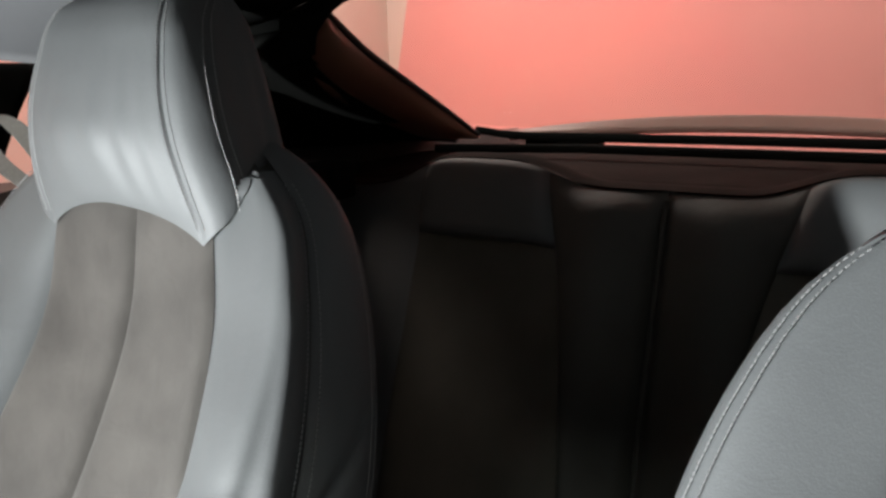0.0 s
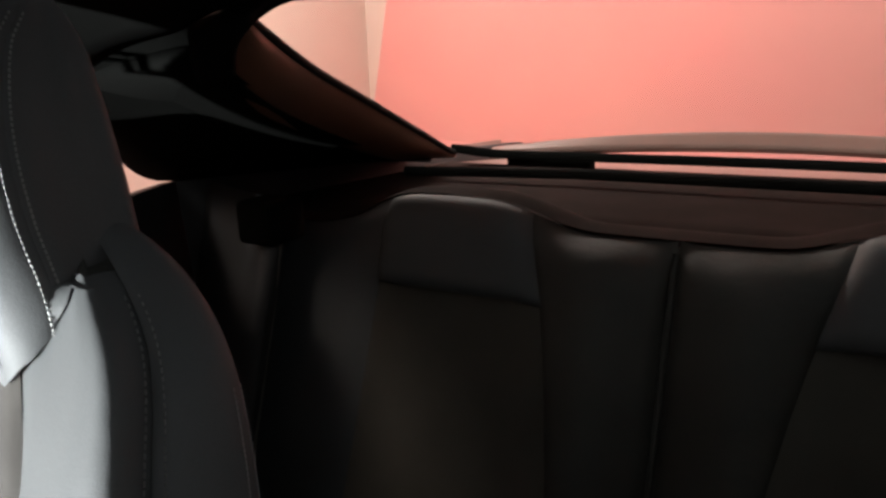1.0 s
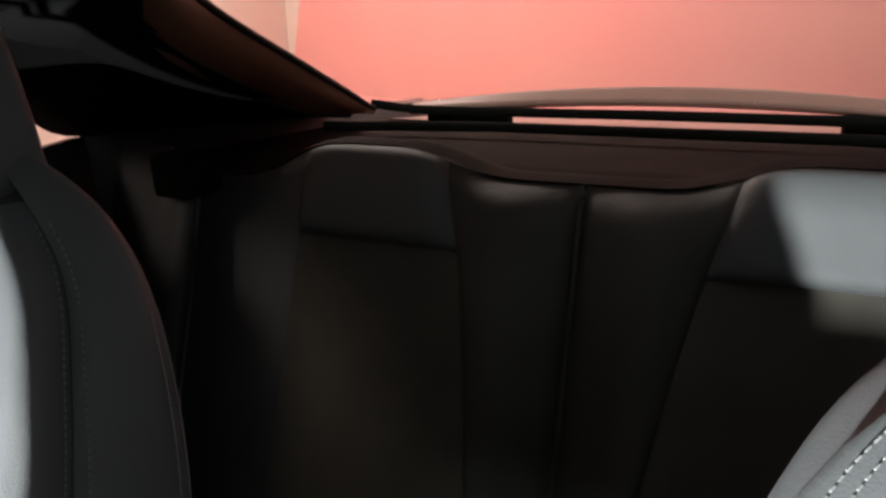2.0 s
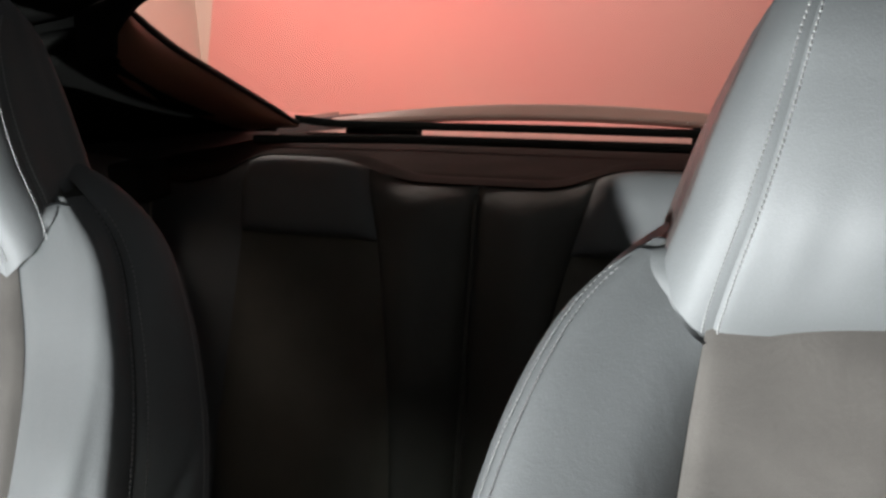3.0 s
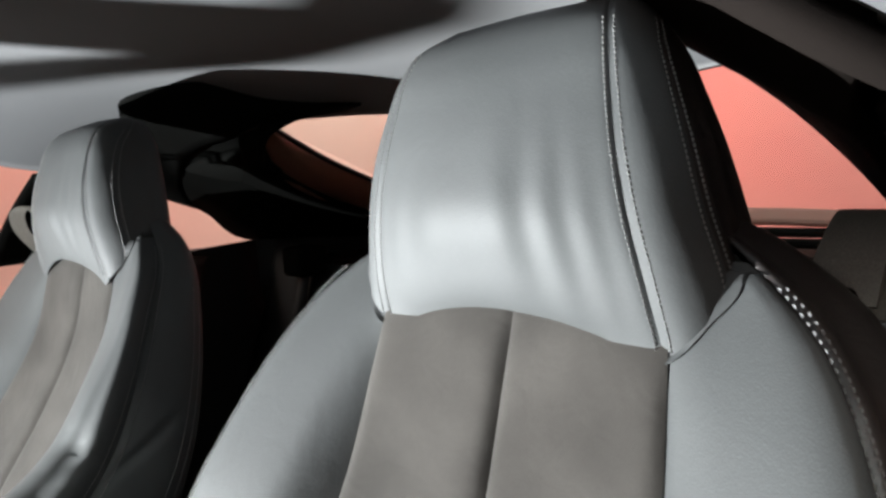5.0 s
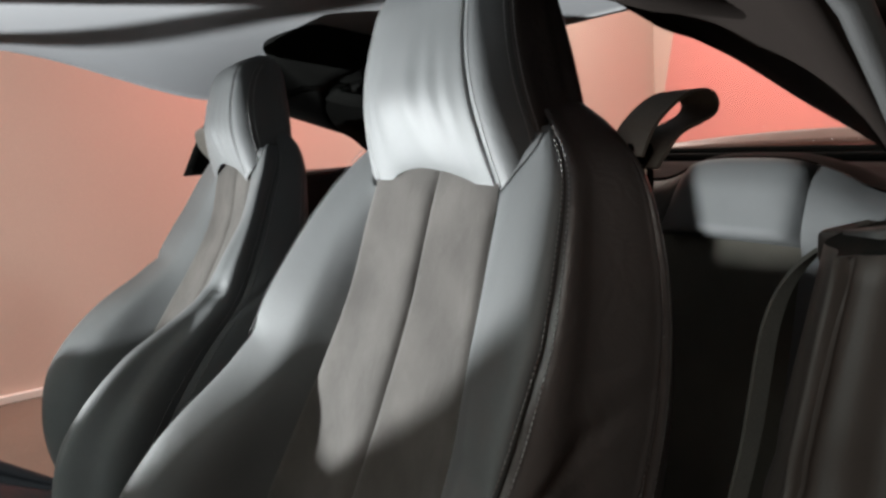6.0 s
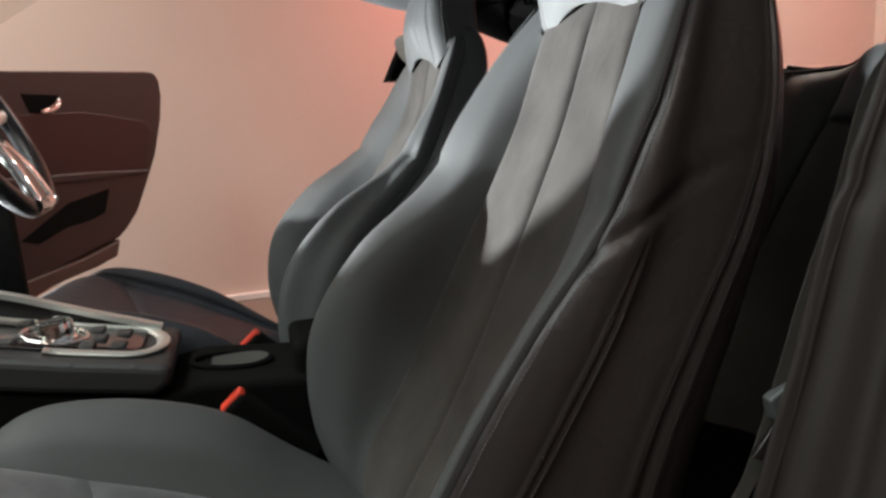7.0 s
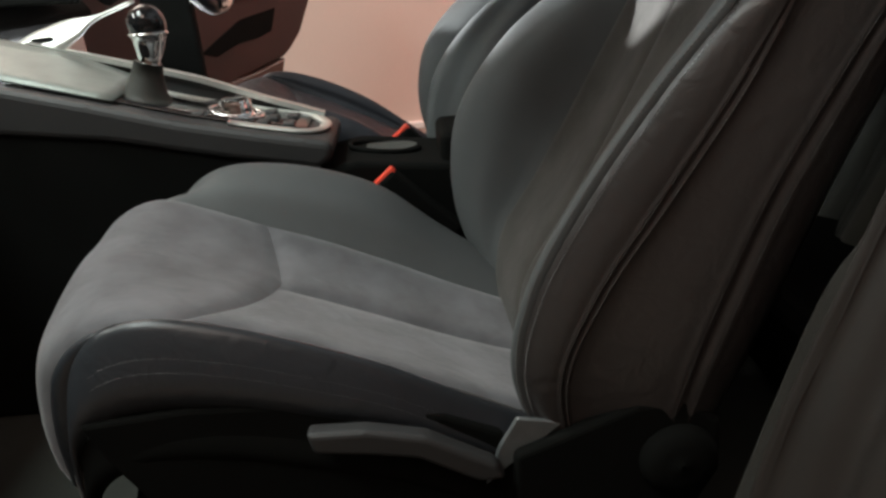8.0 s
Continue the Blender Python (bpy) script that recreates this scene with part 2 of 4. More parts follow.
RX0, RX1, RY0, RY1, RTOP = -2.87, 3.6, -5.0, 4.0, 2.85


def room():
    tagged(part("floor", block("floor", (RX0 - 0.2, RY0 - 0.2, GROUND - 0.15), (RX1 + 0.2, RY1 + 0.2, GROUND), 0), CONCRETE), "brown painted workshop floor", "floor", kind="structure")
    tagged(part("ceiling", block("ceiling", (RX0 - 0.2, RY0 - 0.2, RTOP), (RX1 + 0.2, RY1 + 0.2, RTOP + 0.15), 0), PLASTER), "pale painted ceiling", "ceiling", kind="structure")
    for name, lo, hi in (("wall_south", (RX0 - 0.15, RY0 - 0.15, GROUND), (RX1 + 0.15, RY0, RTOP)), ("wall_east", (RX1, RY0, GROUND), (RX1 + 0.15, RY1, RTOP)),
                         ("wall_west", (RX0 - 0.15, RY0, GROUND), (RX0, RY1, RTOP)), ("wall_north", (RX0 - 0.15, RY1, GROUND), (RX1 + 0.15, RY1 + 0.15, RTOP))):
        # East and south walls are out of view; their darkness shapes the cabin light.
        dark = name in ("wall_east", "wall_south")
        tagged(part(name, block(name, lo, hi, 0), PLASTER_DARK if dark else PLASTER), "unseen wall, coloured dark to cut bounced light" if dark else "beige painted plaster wall", "wall", kind="structure")
    # pink field of the rear wall, with a slanting border
    pink = slab("wall_panel", [(-3.02 + 0.0, GROUND + 0.12), (RX1 - 0.01, GROUND + 0.12), (RX1 - 0.01, RTOP - 0.02), (-2.39, RTOP - 0.02)], 0.012, "y", 0, at=RY1 - 0.013)
    tagged(part("wall_panel", pink, PLASTER_PINK), "pink field with a slanting border on the wall", "wall panel", kind="structure")
    tagged(part("baseboard", block("baseboard", (RX0, RY0, GROUND), (RX0 + 0.035, RY1 - 0.02, GROUND + 0.04), 0.006), WHITE_TRIM), "thin white skirting strip along the wall", "baseboard", kind="structure")


room()


# ---- front seats ----
SEAT_X = 0.37
# height: depth of the middle, half width of the insert, ridge of the bolster (x, y), outer seam (x, y), rear corner (x, y)
BACK = np.array([
    (0.17, -0.280, 0.135, 0.195, -0.265, 0.215, -0.235, 0.210, -0.13),
    (0.33, -0.272, 0.163, 0.222, -0.335, 0.240, -0.268, 0.235, -0.085),
    (0.43, -0.214, 0.163, 0.228, -0.345, 0.248, -0.255, 0.240, -0.055),
    (0.52, -0.164, 0.163, 0.230, -0.325, 0.250, -0.225, 0.240, -0.025),
    (0.62, -0.114, 0.152, 0.230, -0.250, 0.248, -0.16, 0.238, 0.015),
    (0.70, -0.076, 0.136, 0.228, -0.150, 0.245, -0.090, 0.232, 0.045),
    (0.78, -0.041, 0.122, 0.220, -0.100, 0.236, -0.048, 0.222, 0.062),
    (0.86, -0.014, 0.115, 0.198, -0.045, 0.213, -0.010, 0.204, 0.070),
    (0.91, 0.002, 0.110, 0.172, -0.008, 0.184, 0.018, 0.180, 0.074),
    (0.945, 0.012, 0.105, 0.136, 0.016, 0.146, 0.032, 0.146, 0.074),
    (0.975, 0.026, 0.086, 0.096, 0.034, 0.104, 0.042, 0.106, 0.064),
])
U_KNOTS = [0, 1, 1.5, 2, 2.5, 3, 4, 5]


def back_surface(U, V):
    """Across: 0 the middle, 1 the insert's seam, 2 the bolster's ridge, 3 the outer seam, 4 the rear corner, 5 the middle of the back."""
    r = hermite(BACK[:, 0], BACK[:, 1:], V)
    yc, wc, xr, yr, xs, ys, xb, yb = (r[..., i] for i in range(8))
    X = [0 * wc, wc, wc + 0.41 * (xr - wc), xr, xs + 0.002, xs, xb, 0 * wc]
    Y = [yc, yc - 0.009, yc + 0.67 * (yr - yc), yr, 0.5 * (yr + ys) - 0.005, ys, yb, yb + 0.03]
    a = np.abs(U)
    x, y = _across(X, a, True), _across(Y, a)
    return np.stack([np.sign(U) * x, y, V], -1)


def _across(cols, a, odd=False):
    k = np.array(U_KNOTS, float)
    c = np.stack(cols, -1)
    d = np.diff(c, axis=-1) / np.diff(k)
    m = np.concatenate([d[..., :1] * (1.0 if odd else 0.0), (d[..., :-1] + d[..., 1:]) / 2, d[..., -1:]], -1)
    a = np.clip(a, 0, 5)
    i = np.clip(np.searchsorted(k, a, side="right") - 1, 0, len(k) - 2)
    pick = lambda arr, j: np.take_along_axis(arr, j[..., None], -1)[..., 0]
    h = k[i + 1] - k[i]
    t = (a - k[i]) / h
    return ((2 * t**3 - 3 * t**2 + 1) * pick(c, i) + (t**3 - 2 * t**2 + t) * h * pick(m, i)
            + (3 * t**2 - 2 * t**3) * pick(c, i + 1) + (t**3 - t**2) * h * pick(m, i + 1))


# headrest: height, front depth in the middle, half width of the front panel, its depth there, half width at the side seam, depth, rear corner (x, y)
HEAD = np.array([
    (0.880, -0.006, 0.107, -0.006, 0.134, 0.008, 0.130, 0.070),
    (0.900, -0.010, 0.1075, -0.009, 0.140, 0.011, 0.133, 0.073),
    (0.914, -0.018, 0.106, -0.013, 0.140, 0.012, 0.133, 0.075),
    (0.935, -0.028, 0.103, -0.018, 0.137, 0.011, 0.130, 0.077),
    (0.972, -0.040, 0.096, -0.023, 0.127, 0.007, 0.121, 0.079),
    (1.009, -0.034, 0.089, -0.021, 0.118, 0.007, 0.110, 0.080),
    (1.041, -0.024, 0.083, -0.014, 0.107, 0.014, 0.098, 0.081),
    (1.067, -0.012, 0.078, -0.006, 0.096, 0.025, 0.087, 0.081),
    (1.086, 0.004, 0.071, 0.008, 0.086, 0.040, 0.073, 0.079),
    (1.098, 0.024, 0.060, 0.030, 0.073, 0.050, 0.062, 0.074),
    (1.105, 0.043, 0.046, 0.046, 0.055, 0.055, 0.048, 0.068),
    (1.107, 0.056, 0.022, 0.057, 0.028, 0.058, 0.025, 0.062),
])


def head_surface(U, V):
    r = hermite(HEAD[:, 0], HEAD[:, 1:], V)
    y0, w, yw, xs, ys, xb, yb = (r[..., i] for i in range(7))
    X = [0 * w, w, 0.5 * (w + xs) + 0.004, xs, 0.5 * (xs + xb) + 0.002, 0.5 * (xs + xb) + 0.002, xb - 0.006, 0 * w]
    Y = [y0, yw, 0.5 * (yw + ys) - 0.006, ys, ys + 0.35 * (yb - ys), ys + 0.6 * (yb - ys), yb - 0.004, yb + 0.012]
    a = np.abs(U)
    return np.stack([np.sign(U) * _across(X, a, True), _across(Y, a), V], -1)


def head_hem(U):
    """Lower edge of the headrest cover: arched over the insert, a point at the seam, rising to the shoulder."""
    a = np.abs(U)
    return np.where(a < 1, 0.913 - 0.024 * a**2, np.minimum(0.889 + 0.048 * (a - 1), 0.937))


def stitches(name, f, line, count, offset=0.0020, size=(0.0007, 0.0014, 0.0006)):
    """Raised stitches along a line of (u, v) on a surface, as short loaves of thread."""
    t = np.linspace(0, 1, count)
    U, V = line(t)
    P = f(U, V)
    e = 1e-3
    N = np.cross(f(U + e, V) - f(U - e, V), f(U, V + e) - f(U, V - e))
    N /= np.linalg.norm(N, axis=-1, keepdims=True) + 1e-9
    D = np.gradient(P, axis=0)
    D /= np.linalg.norm(D, axis=-1, keepdims=True) + 1e-9
    verts, faces = [], []
    for p, n_, d in zip(P, N, D):
        s = np.cross(d, n_)
        n_ = n_ if (n_ * (p - (0, 0.05, p[2]))).sum() > 0 else -n_
        b = len(verts)
        c = p + n_ * offset
        for q in (-1, 1):
            verts += [c + d * q * size[1] - s * size[0], c + d * q * size[1] + s * size[0], c + d * q * size[1] * 0.6 + n_ * size[2] * 2]
        faces += [(b, b + 1, b + 4, b + 3), (b + 1, b + 2, b + 5, b + 4), (b + 2, b, b + 3, b + 5), (b, b + 2, b + 1), (b + 3, b + 4, b + 5)]
    return mesh_of(name, verts, faces, False)


# cushion: distance along: y, middle height, insert half width, seam height, ridge (x, z), side (x, z)
CUSH = np.array([
    (-0.225, 0.200, 0.118, 0.205, 0.190, 0.225, 0.215, 0.175, 0.0),
    (-0.30, 0.232, 0.120, 0.236, 0.205, 0.268, 0.222, 0.200, 0.0),
    (-0.38, 0.268, 0.122, 0.272, 0.212, 0.325, 0.226, 0.235, 0.0),
    (-0.46, 0.306, 0.124, 0.310, 0.214, 0.390, 0.228, 0.275, 0.0),
    (-0.54, 0.340, 0.126, 0.346, 0.214, 0.424, 0.228, 0.300, 0.0),
    (-0.62, 0.372, 0.127, 0.378, 0.212, 0.442, 0.227, 0.320, -0.005),
    (-0.69, 0.405, 0.128, 0.410, 0.210, 0.443, 0.225, 0.325, -0.02),
    (-0.74, 0.424, 0.129, 0.427, 0.208, 0.418, 0.223, 0.315, -0.035),
    (-0.775, 0.405, 0.130, 0.402, 0.206, 0.368, 0.220, 0.290, -0.05),
    (-0.79, 0.335, 0.130, 0.330, 0.204, 0.295, 0.217, 0.250, -0.055),
    (-0.793, 0.220, 0.130, 0.220, 0.203, 0.210, 0.215, 0.195, -0.055),
])
CUSH_T = np.linspace(0, 1, len(CUSH))


WORN_RIDGE = [0.222, 0.252, 0.296, 0.342, 0.376, 0.402, 0.414, 0.402, 0.36, 0.29, 0.21]


def cushion_surface(U, V, outer=1):
    """Across as for the back; along: 0 the rear, 1 the lower front edge. The ridge beside the door is worn lower."""
    r = hermite(CUSH_T, CUSH, V)
    r[..., 1] -= 0.016 * np.sin(np.pi * np.clip(V, 0, 0.7) / 0.7)
    r[..., 5] = np.where(np.sign(U) == outer, hermite(CUSH_T, WORN_RIDGE, V) + (0.0 if outer > 0 else 0.03 * np.sin(np.pi * np.clip(V, 0, 1))), r[..., 5] + 0.012)
    r[..., 3] = np.where(np.sign(U) == outer, np.minimum(r[..., 3] + 0.02, r[..., 5] - 0.003), r[..., 3] + 0.010)
    r[..., 2] = np.where(np.sign(U) == outer, r[..., 4] - 0.022, r[..., 2])
    y, zc, w, zw, xr, zr, xs, zs, dy = (r[..., i] for i in range(9))
    X = [0 * w, w, w + 0.4 * (xr - w), xr, xs + 0.004, xs, xs - 0.01, 0 * w]
    Z = [zc, zw, zw + 0.68 * (zr - zw), zr, 0.45 * zr + 0.55 * zs, zs, zs - 0.07, zs - 0.09]
    a = np.abs(U)
    return np.stack([np.sign(U) * _across(X, a, True), y + dy * np.clip(1.6 - a, 0, 1) ** 2 * (3 - 2 * np.clip(1.6 - a, 0, 1)), _across(Z, a)], -1)


def front_seat(x, label, outer, slim):
    seat = thing("front_seat", (x, 0, 0), label, "car seat", "front seats")
    hem = head_hem

    def padding(U, V):
        """The backrest, its inner flank drawn in by slim metres."""
        P = back_surface(U, V)
        a = np.abs(U)
        worn = hermite([0.17, 0.33, 0.43, 0.52, 0.62, 0.70, 0.78, 0.88, 0.98], [0, 0.012, 0.038, 0.064, 0.058, 0.022, 0.008, 0, 0], V)
        P[..., 1] += worn * np.clip((a - 1) / 0.6, 0, 1) * np.clip((3.6 - a) / 0.8, 0, 1) * (np.sign(U) == outer) * (outer > 0)
        inner = (np.sign(U) == -outer) * (outer < 0) * np.sin(np.pi * np.clip((V - 0.22) / 0.68, 0, 1))
        P[..., 0] -= np.sign(U) * 0.024 * np.exp(-((a - 2) / 0.45) ** 2) * inner
        P[..., 0] -= np.sign(U) * 0.016 * np.exp(-((a - 2.5) / 0.3) ** 2) * inner
        P[..., 1] += 0.008 * np.clip((a - 1.9) / 0.7, 0, 1) * np.clip((3.7 - a) / 0.7, 0, 1) * inner
        if outer < 0:
            sag = hermite([0.17, 0.62, 0.70, 0.82, 0.88, 0.93, 0.98], [0, 0.012, 0.021, 0.024, 0.014, 0.004, 0.0], V)
            P[..., 1] += sag * hermite([0, 1, 2, 2.5, 3, 5], [1, 1, 1.35, 0.6, 0.0, 0.0], a)
        P[..., 0] -= np.sign(U) * slim * np.clip((a - 2.4) / 1.4, 0, 1) * np.clip(5 - a, 0, 1) * (np.sign(U) == -outer)
        return P
    low = 0.19
    folds = lambda S, T: 0.0012 * np.exp(-((T - 0.30) / 0.22) ** 2) * (0.5 + 0.5 * np.sin(S * 5.1 - 1.2)) * np.sin(S * 38 + 2.8 * np.sin(S * 7.3)) * np.sin(np.pi * S) ** 0.5
    for sgn in (-1, 1):
        fl = sgn < 0
        seam = (2.40 if outer > 0 else 2.45) if sgn == outer else (2.85 if outer > 0 else 3.18)
        drift = 0.24 if sgn == outer and outer > 0 else 0.0
        run = lambda z: seam - drift * np.clip((0.80 - z) / 0.10, 0, 1)
        # two suede inserts beside the middle seam
        part("insert", patch("insert", padding, 0.0, 1.0 * sgn, low, lambda U: hem(U) + 0.010, 30, 44, 0.0055, 0.0020, flip=fl, edge=12), SUEDE, seat, "grey-brown suede insert panel")
        b = part("bolster", patch("bolster", padding, 1.0 * sgn, lambda T: run(low + 0.742 * T) * sgn, low, lambda U: hem(U) + 0.008, 26, 60, 0.004, 0.003, flip=fl, edge=10, wrinkle=lambda S, T: -0.007 * np.exp(-((T - 0.735 + 0.05 * S) / 0.012) ** 2) * np.exp(-((S - 0.75) / 0.28) ** 2)), LEATHER, seat, "padded grey leather side bolster")
        part("stitching", stitches("stitching", padding, lambda t: ((run(0.25 + 0.68 * t) - 0.07) * sgn, 0.25 + 0.68 * t), 190, 0.0022, (0.0005, 0.0014, 0.0005)), THREAD, b)
        part("stitching", stitches("stitching", padding, lambda t: ((run(0.25 + 0.68 * t) + 0.07) * sgn, 0.25 + 0.68 * t), 190, 0.0022, (0.0005, 0.0014, 0.0005)), THREAD, b)
        if sgn == -outer:
            for row in ((2.13, 2.24) if outer > 0 else (3.72, 3.80)):
                part("stitching", stitches("stitching", padding, lambda t: ((row + 0 * t) * sgn, (0.72 if outer > 0 else 0.45) + (0.205 if outer > 0 else 0.43) * t), 80 if outer > 0 else 150, 0.0050, (0.0004, 0.0013, 0.0003)), THREAD, b)
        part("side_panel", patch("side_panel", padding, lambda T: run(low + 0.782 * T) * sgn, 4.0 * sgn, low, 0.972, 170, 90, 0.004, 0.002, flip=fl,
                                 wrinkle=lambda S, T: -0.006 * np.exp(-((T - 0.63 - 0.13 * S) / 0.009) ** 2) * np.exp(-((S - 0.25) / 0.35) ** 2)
                                 + sum(k * (0.0016 * np.exp(-((np.abs(S - c) - 0.032) / 0.016) ** 2) - 0.0040 * np.exp(-((S - c) / 0.012) ** 2)) * np.clip((up - T) * 12, 0, 1) for c, k, up in ((0.326, 1.0, 0.64), (0.80, 0.7, 0.95))) * (sgn == outer)), LEATHER_SIDE_SHADE if sgn == outer else LEATHER, seat, "leather side of the backrest, darkened for shade" if sgn == outer else "")
        for share in ((0.30, 0.352, 0.775, 0.825) if sgn == outer else ()):
            rise = 0.38 if share < 0.5 else 0.62
            part("stitching", stitches("stitching", padding, lambda t: ((run(0.25 + rise * t) * (1 - share) + 4 * share) * sgn, 0.25 + rise * t), int(250 * rise), 0.0050, (0.0005, 0.0016, 0.0005) if share < 0.5 else (0.0003, 0.0014, 0.0002)), THREAD_DARK, seat)
        part("collar", patch("collar", lambda U, V: padding(U, hem(U) + 0.001) * (1 - V[..., None]) + (head_surface(np.sign(U) * np.minimum(np.abs(U), 2.1), hem(U) + 0.003) - np.array((0, -0.002, 0))) * V[..., None], 1.0 * sgn, 2.7 * sgn, 0.0, 1.0, 20, 4, flip=fl), LEATHER, seat)
        h = part("headrest_side", patch("headrest_side", head_surface, 1.0 * sgn, 2.0 * sgn, lambda U: hem(U) - 0.008 - 0.010 * np.clip((np.abs(U) - 1.1) * 2, 0, 1), 1.107, 16, 40, 0.0012, 0.0005, flip=fl, edge=14), LEATHER, seat, "grey leather cheek of the headrest")
        # The flank beside the door takes the leather with shade in its colour.
        part("headrest_flank", patch("headrest_flank", head_surface, 2.0 * sgn, 5.0 * sgn, 0.90, 1.107, 40, 34, 0.0012, 0.0005, flip=fl, edge=24), LEATHER_SIDE_SHADE if outer > 0 else LEATHER, seat, "leather flank and back of the headrest, shade coloured in beside the door")
        for o in ((0.965, 1.09, 1.88, 2.06) if sgn == outer or outer < 0 else (0.965, 1.09)):
            part("stitching", stitches("stitching", head_surface, lambda t: ((o + 0 * t) * sgn, 0.897 + 0.185 * t), 60, 0.0009, (0.0007, 0.0012, 0.0005)), THREAD, h)
    part("headrest", patch("headrest", head_surface, -1.0, 1.0, lambda U: hem(U) - 0.002 - 0.006 * U**2, 1.107, 80, 44, 0.0014, 0.0005, edge=30, wrinkle=folds), LEATHER, seat, "integrated headrest of smooth grey leather with fine folds")
    part("back_shell", patch("back_shell", lambda U, V: padding(np.where(U > 5, U - 10, U), V), 4.0, 6.0, low, 0.972, 14, 28), LEATHER_DARK, seat, "dark leather rear of the backrest")
    part("core", patch("core", lambda U, V: padding(U, V) , -3.9, 3.9, low, 0.970, 80, 40, -0.0085, 0.0085), LEATHER_DARK, seat)
    part("core", patch("core", head_surface, -4.9, 4.9, lambda U: hem(U) + 0.008, 1.105, 80, 24, -0.003, 0.003), LEATHER_DARK, seat)
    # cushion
    worn = SUEDE_WORN_LIT if outer > 0 else LEATHER_NAVY
    top = lambda U, V: cushion_surface(U, V, outer) * np.array((1.0 if outer > 0 else 1.07, 1, 1))
    rear_of_pad = lambda U: 0.515 - 0.05 * np.clip(1 - np.abs(U * outer + 0.1), 0, 1) ** 0.7 + 0.04 * np.clip(U * outer, 0, 1) ** 1.5
    for sgn in (-1, 1):
        fl = sgn > 0
        # Door-side bolster is coloured for shade; the far seat's bolsters are navy.
        cb = part("cushion_bolster", patch("cushion_bolster", top, 1.0 * sgn, 3.0 * sgn, 0.0, 1.0, 28, 60, 0.003, 0.0025, flip=fl, out=-1, edge=12), LEATHER_NAVY if outer < 0 else LEATHER_BOLSTER_SHADE if sgn == outer else LEATHER, seat, "raised leather bolster of the cushion")
        for u_ in (2.30, 2.42):
            part("stitching", stitches("stitching", top, lambda t: ((u_ + 0 * t) * sgn, 0.12 + 0.60 * t), 110), THREAD, cb)
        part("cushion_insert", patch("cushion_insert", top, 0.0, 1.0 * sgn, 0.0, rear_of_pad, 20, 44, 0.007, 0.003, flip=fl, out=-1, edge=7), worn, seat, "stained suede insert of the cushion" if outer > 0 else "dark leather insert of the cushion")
        part("cushion_skirt", patch("cushion_skirt", top, 3.0 * sgn, 4.0 * sgn, 0.0, 1.0, 8, 40, 0.0, 0.0, flip=fl), PLASTIC_BLACK, seat)
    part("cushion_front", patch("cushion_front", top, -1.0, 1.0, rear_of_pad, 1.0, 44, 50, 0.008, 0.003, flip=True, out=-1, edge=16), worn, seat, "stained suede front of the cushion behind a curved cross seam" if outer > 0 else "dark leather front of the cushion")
    part("cushion_core", patch("cushion_core", top, -2.9, 2.9, 0.0, 1.0, 50, 50, -0.0045, 0.0045, flip=True, out=-1), SUEDE, seat)
    part("cushion_base", block("cushion_base", (-0.20, -0.76, 0.05), (0.20, -0.16, 0.20), 0.02), PLASTIC_BLACK, seat, "black plastic seat base")
    for sx in (-0.19, 0.17):
        part("seat_rail", block("seat_rail", (sx, -0.80, 0.0), (sx + 0.03, -0.10, 0.05), 0.004), PLASTIC_BLACK, seat)
    if outer > 0:
        part("hinge_cover", slab("hinge_cover", [(-0.308, 0.306), (-0.322, 0.252), (-0.362, 0.260), (-0.338, 0.288)], 0.014, "x", 0.004, 2, at=-0.282), STEEL, seat, "pale inner hinge cover")
    seat_fittings(seat, outer)
    return seat


def ribbon(name, path, width, thickness, axis=(1, 0, 0)):
    """A band of webbing along a path, wide along the axis."""
    pts = [Vector(p) for p in path]
    w = Vector(axis).normalized()
    verts, faces = [], []
    for i, p in enumerate(pts):
        d = (pts[min(i + 1, len(pts) - 1)] - pts[max(i - 1, 0)]).normalized()
        n_ = d.cross(w).normalized()
        for a, b in ((-1, -1), (1, -1), (1, 1), (-1, 1)):
            verts.append(p + w * a * width / 2 + n_ * b * thickness / 2)
    for i in range(len(pts) - 1):
        for k in range(4):
            q, r = i * 4 + k, i * 4 + (k + 1) % 4
            faces.append((q, r, r + 4, q + 4))
    k = 4 * (len(pts) - 1)
    faces += [(3, 2, 1, 0), (k, k + 1, k + 2, k + 3)]
    return mesh_of(name, verts, faces, False)


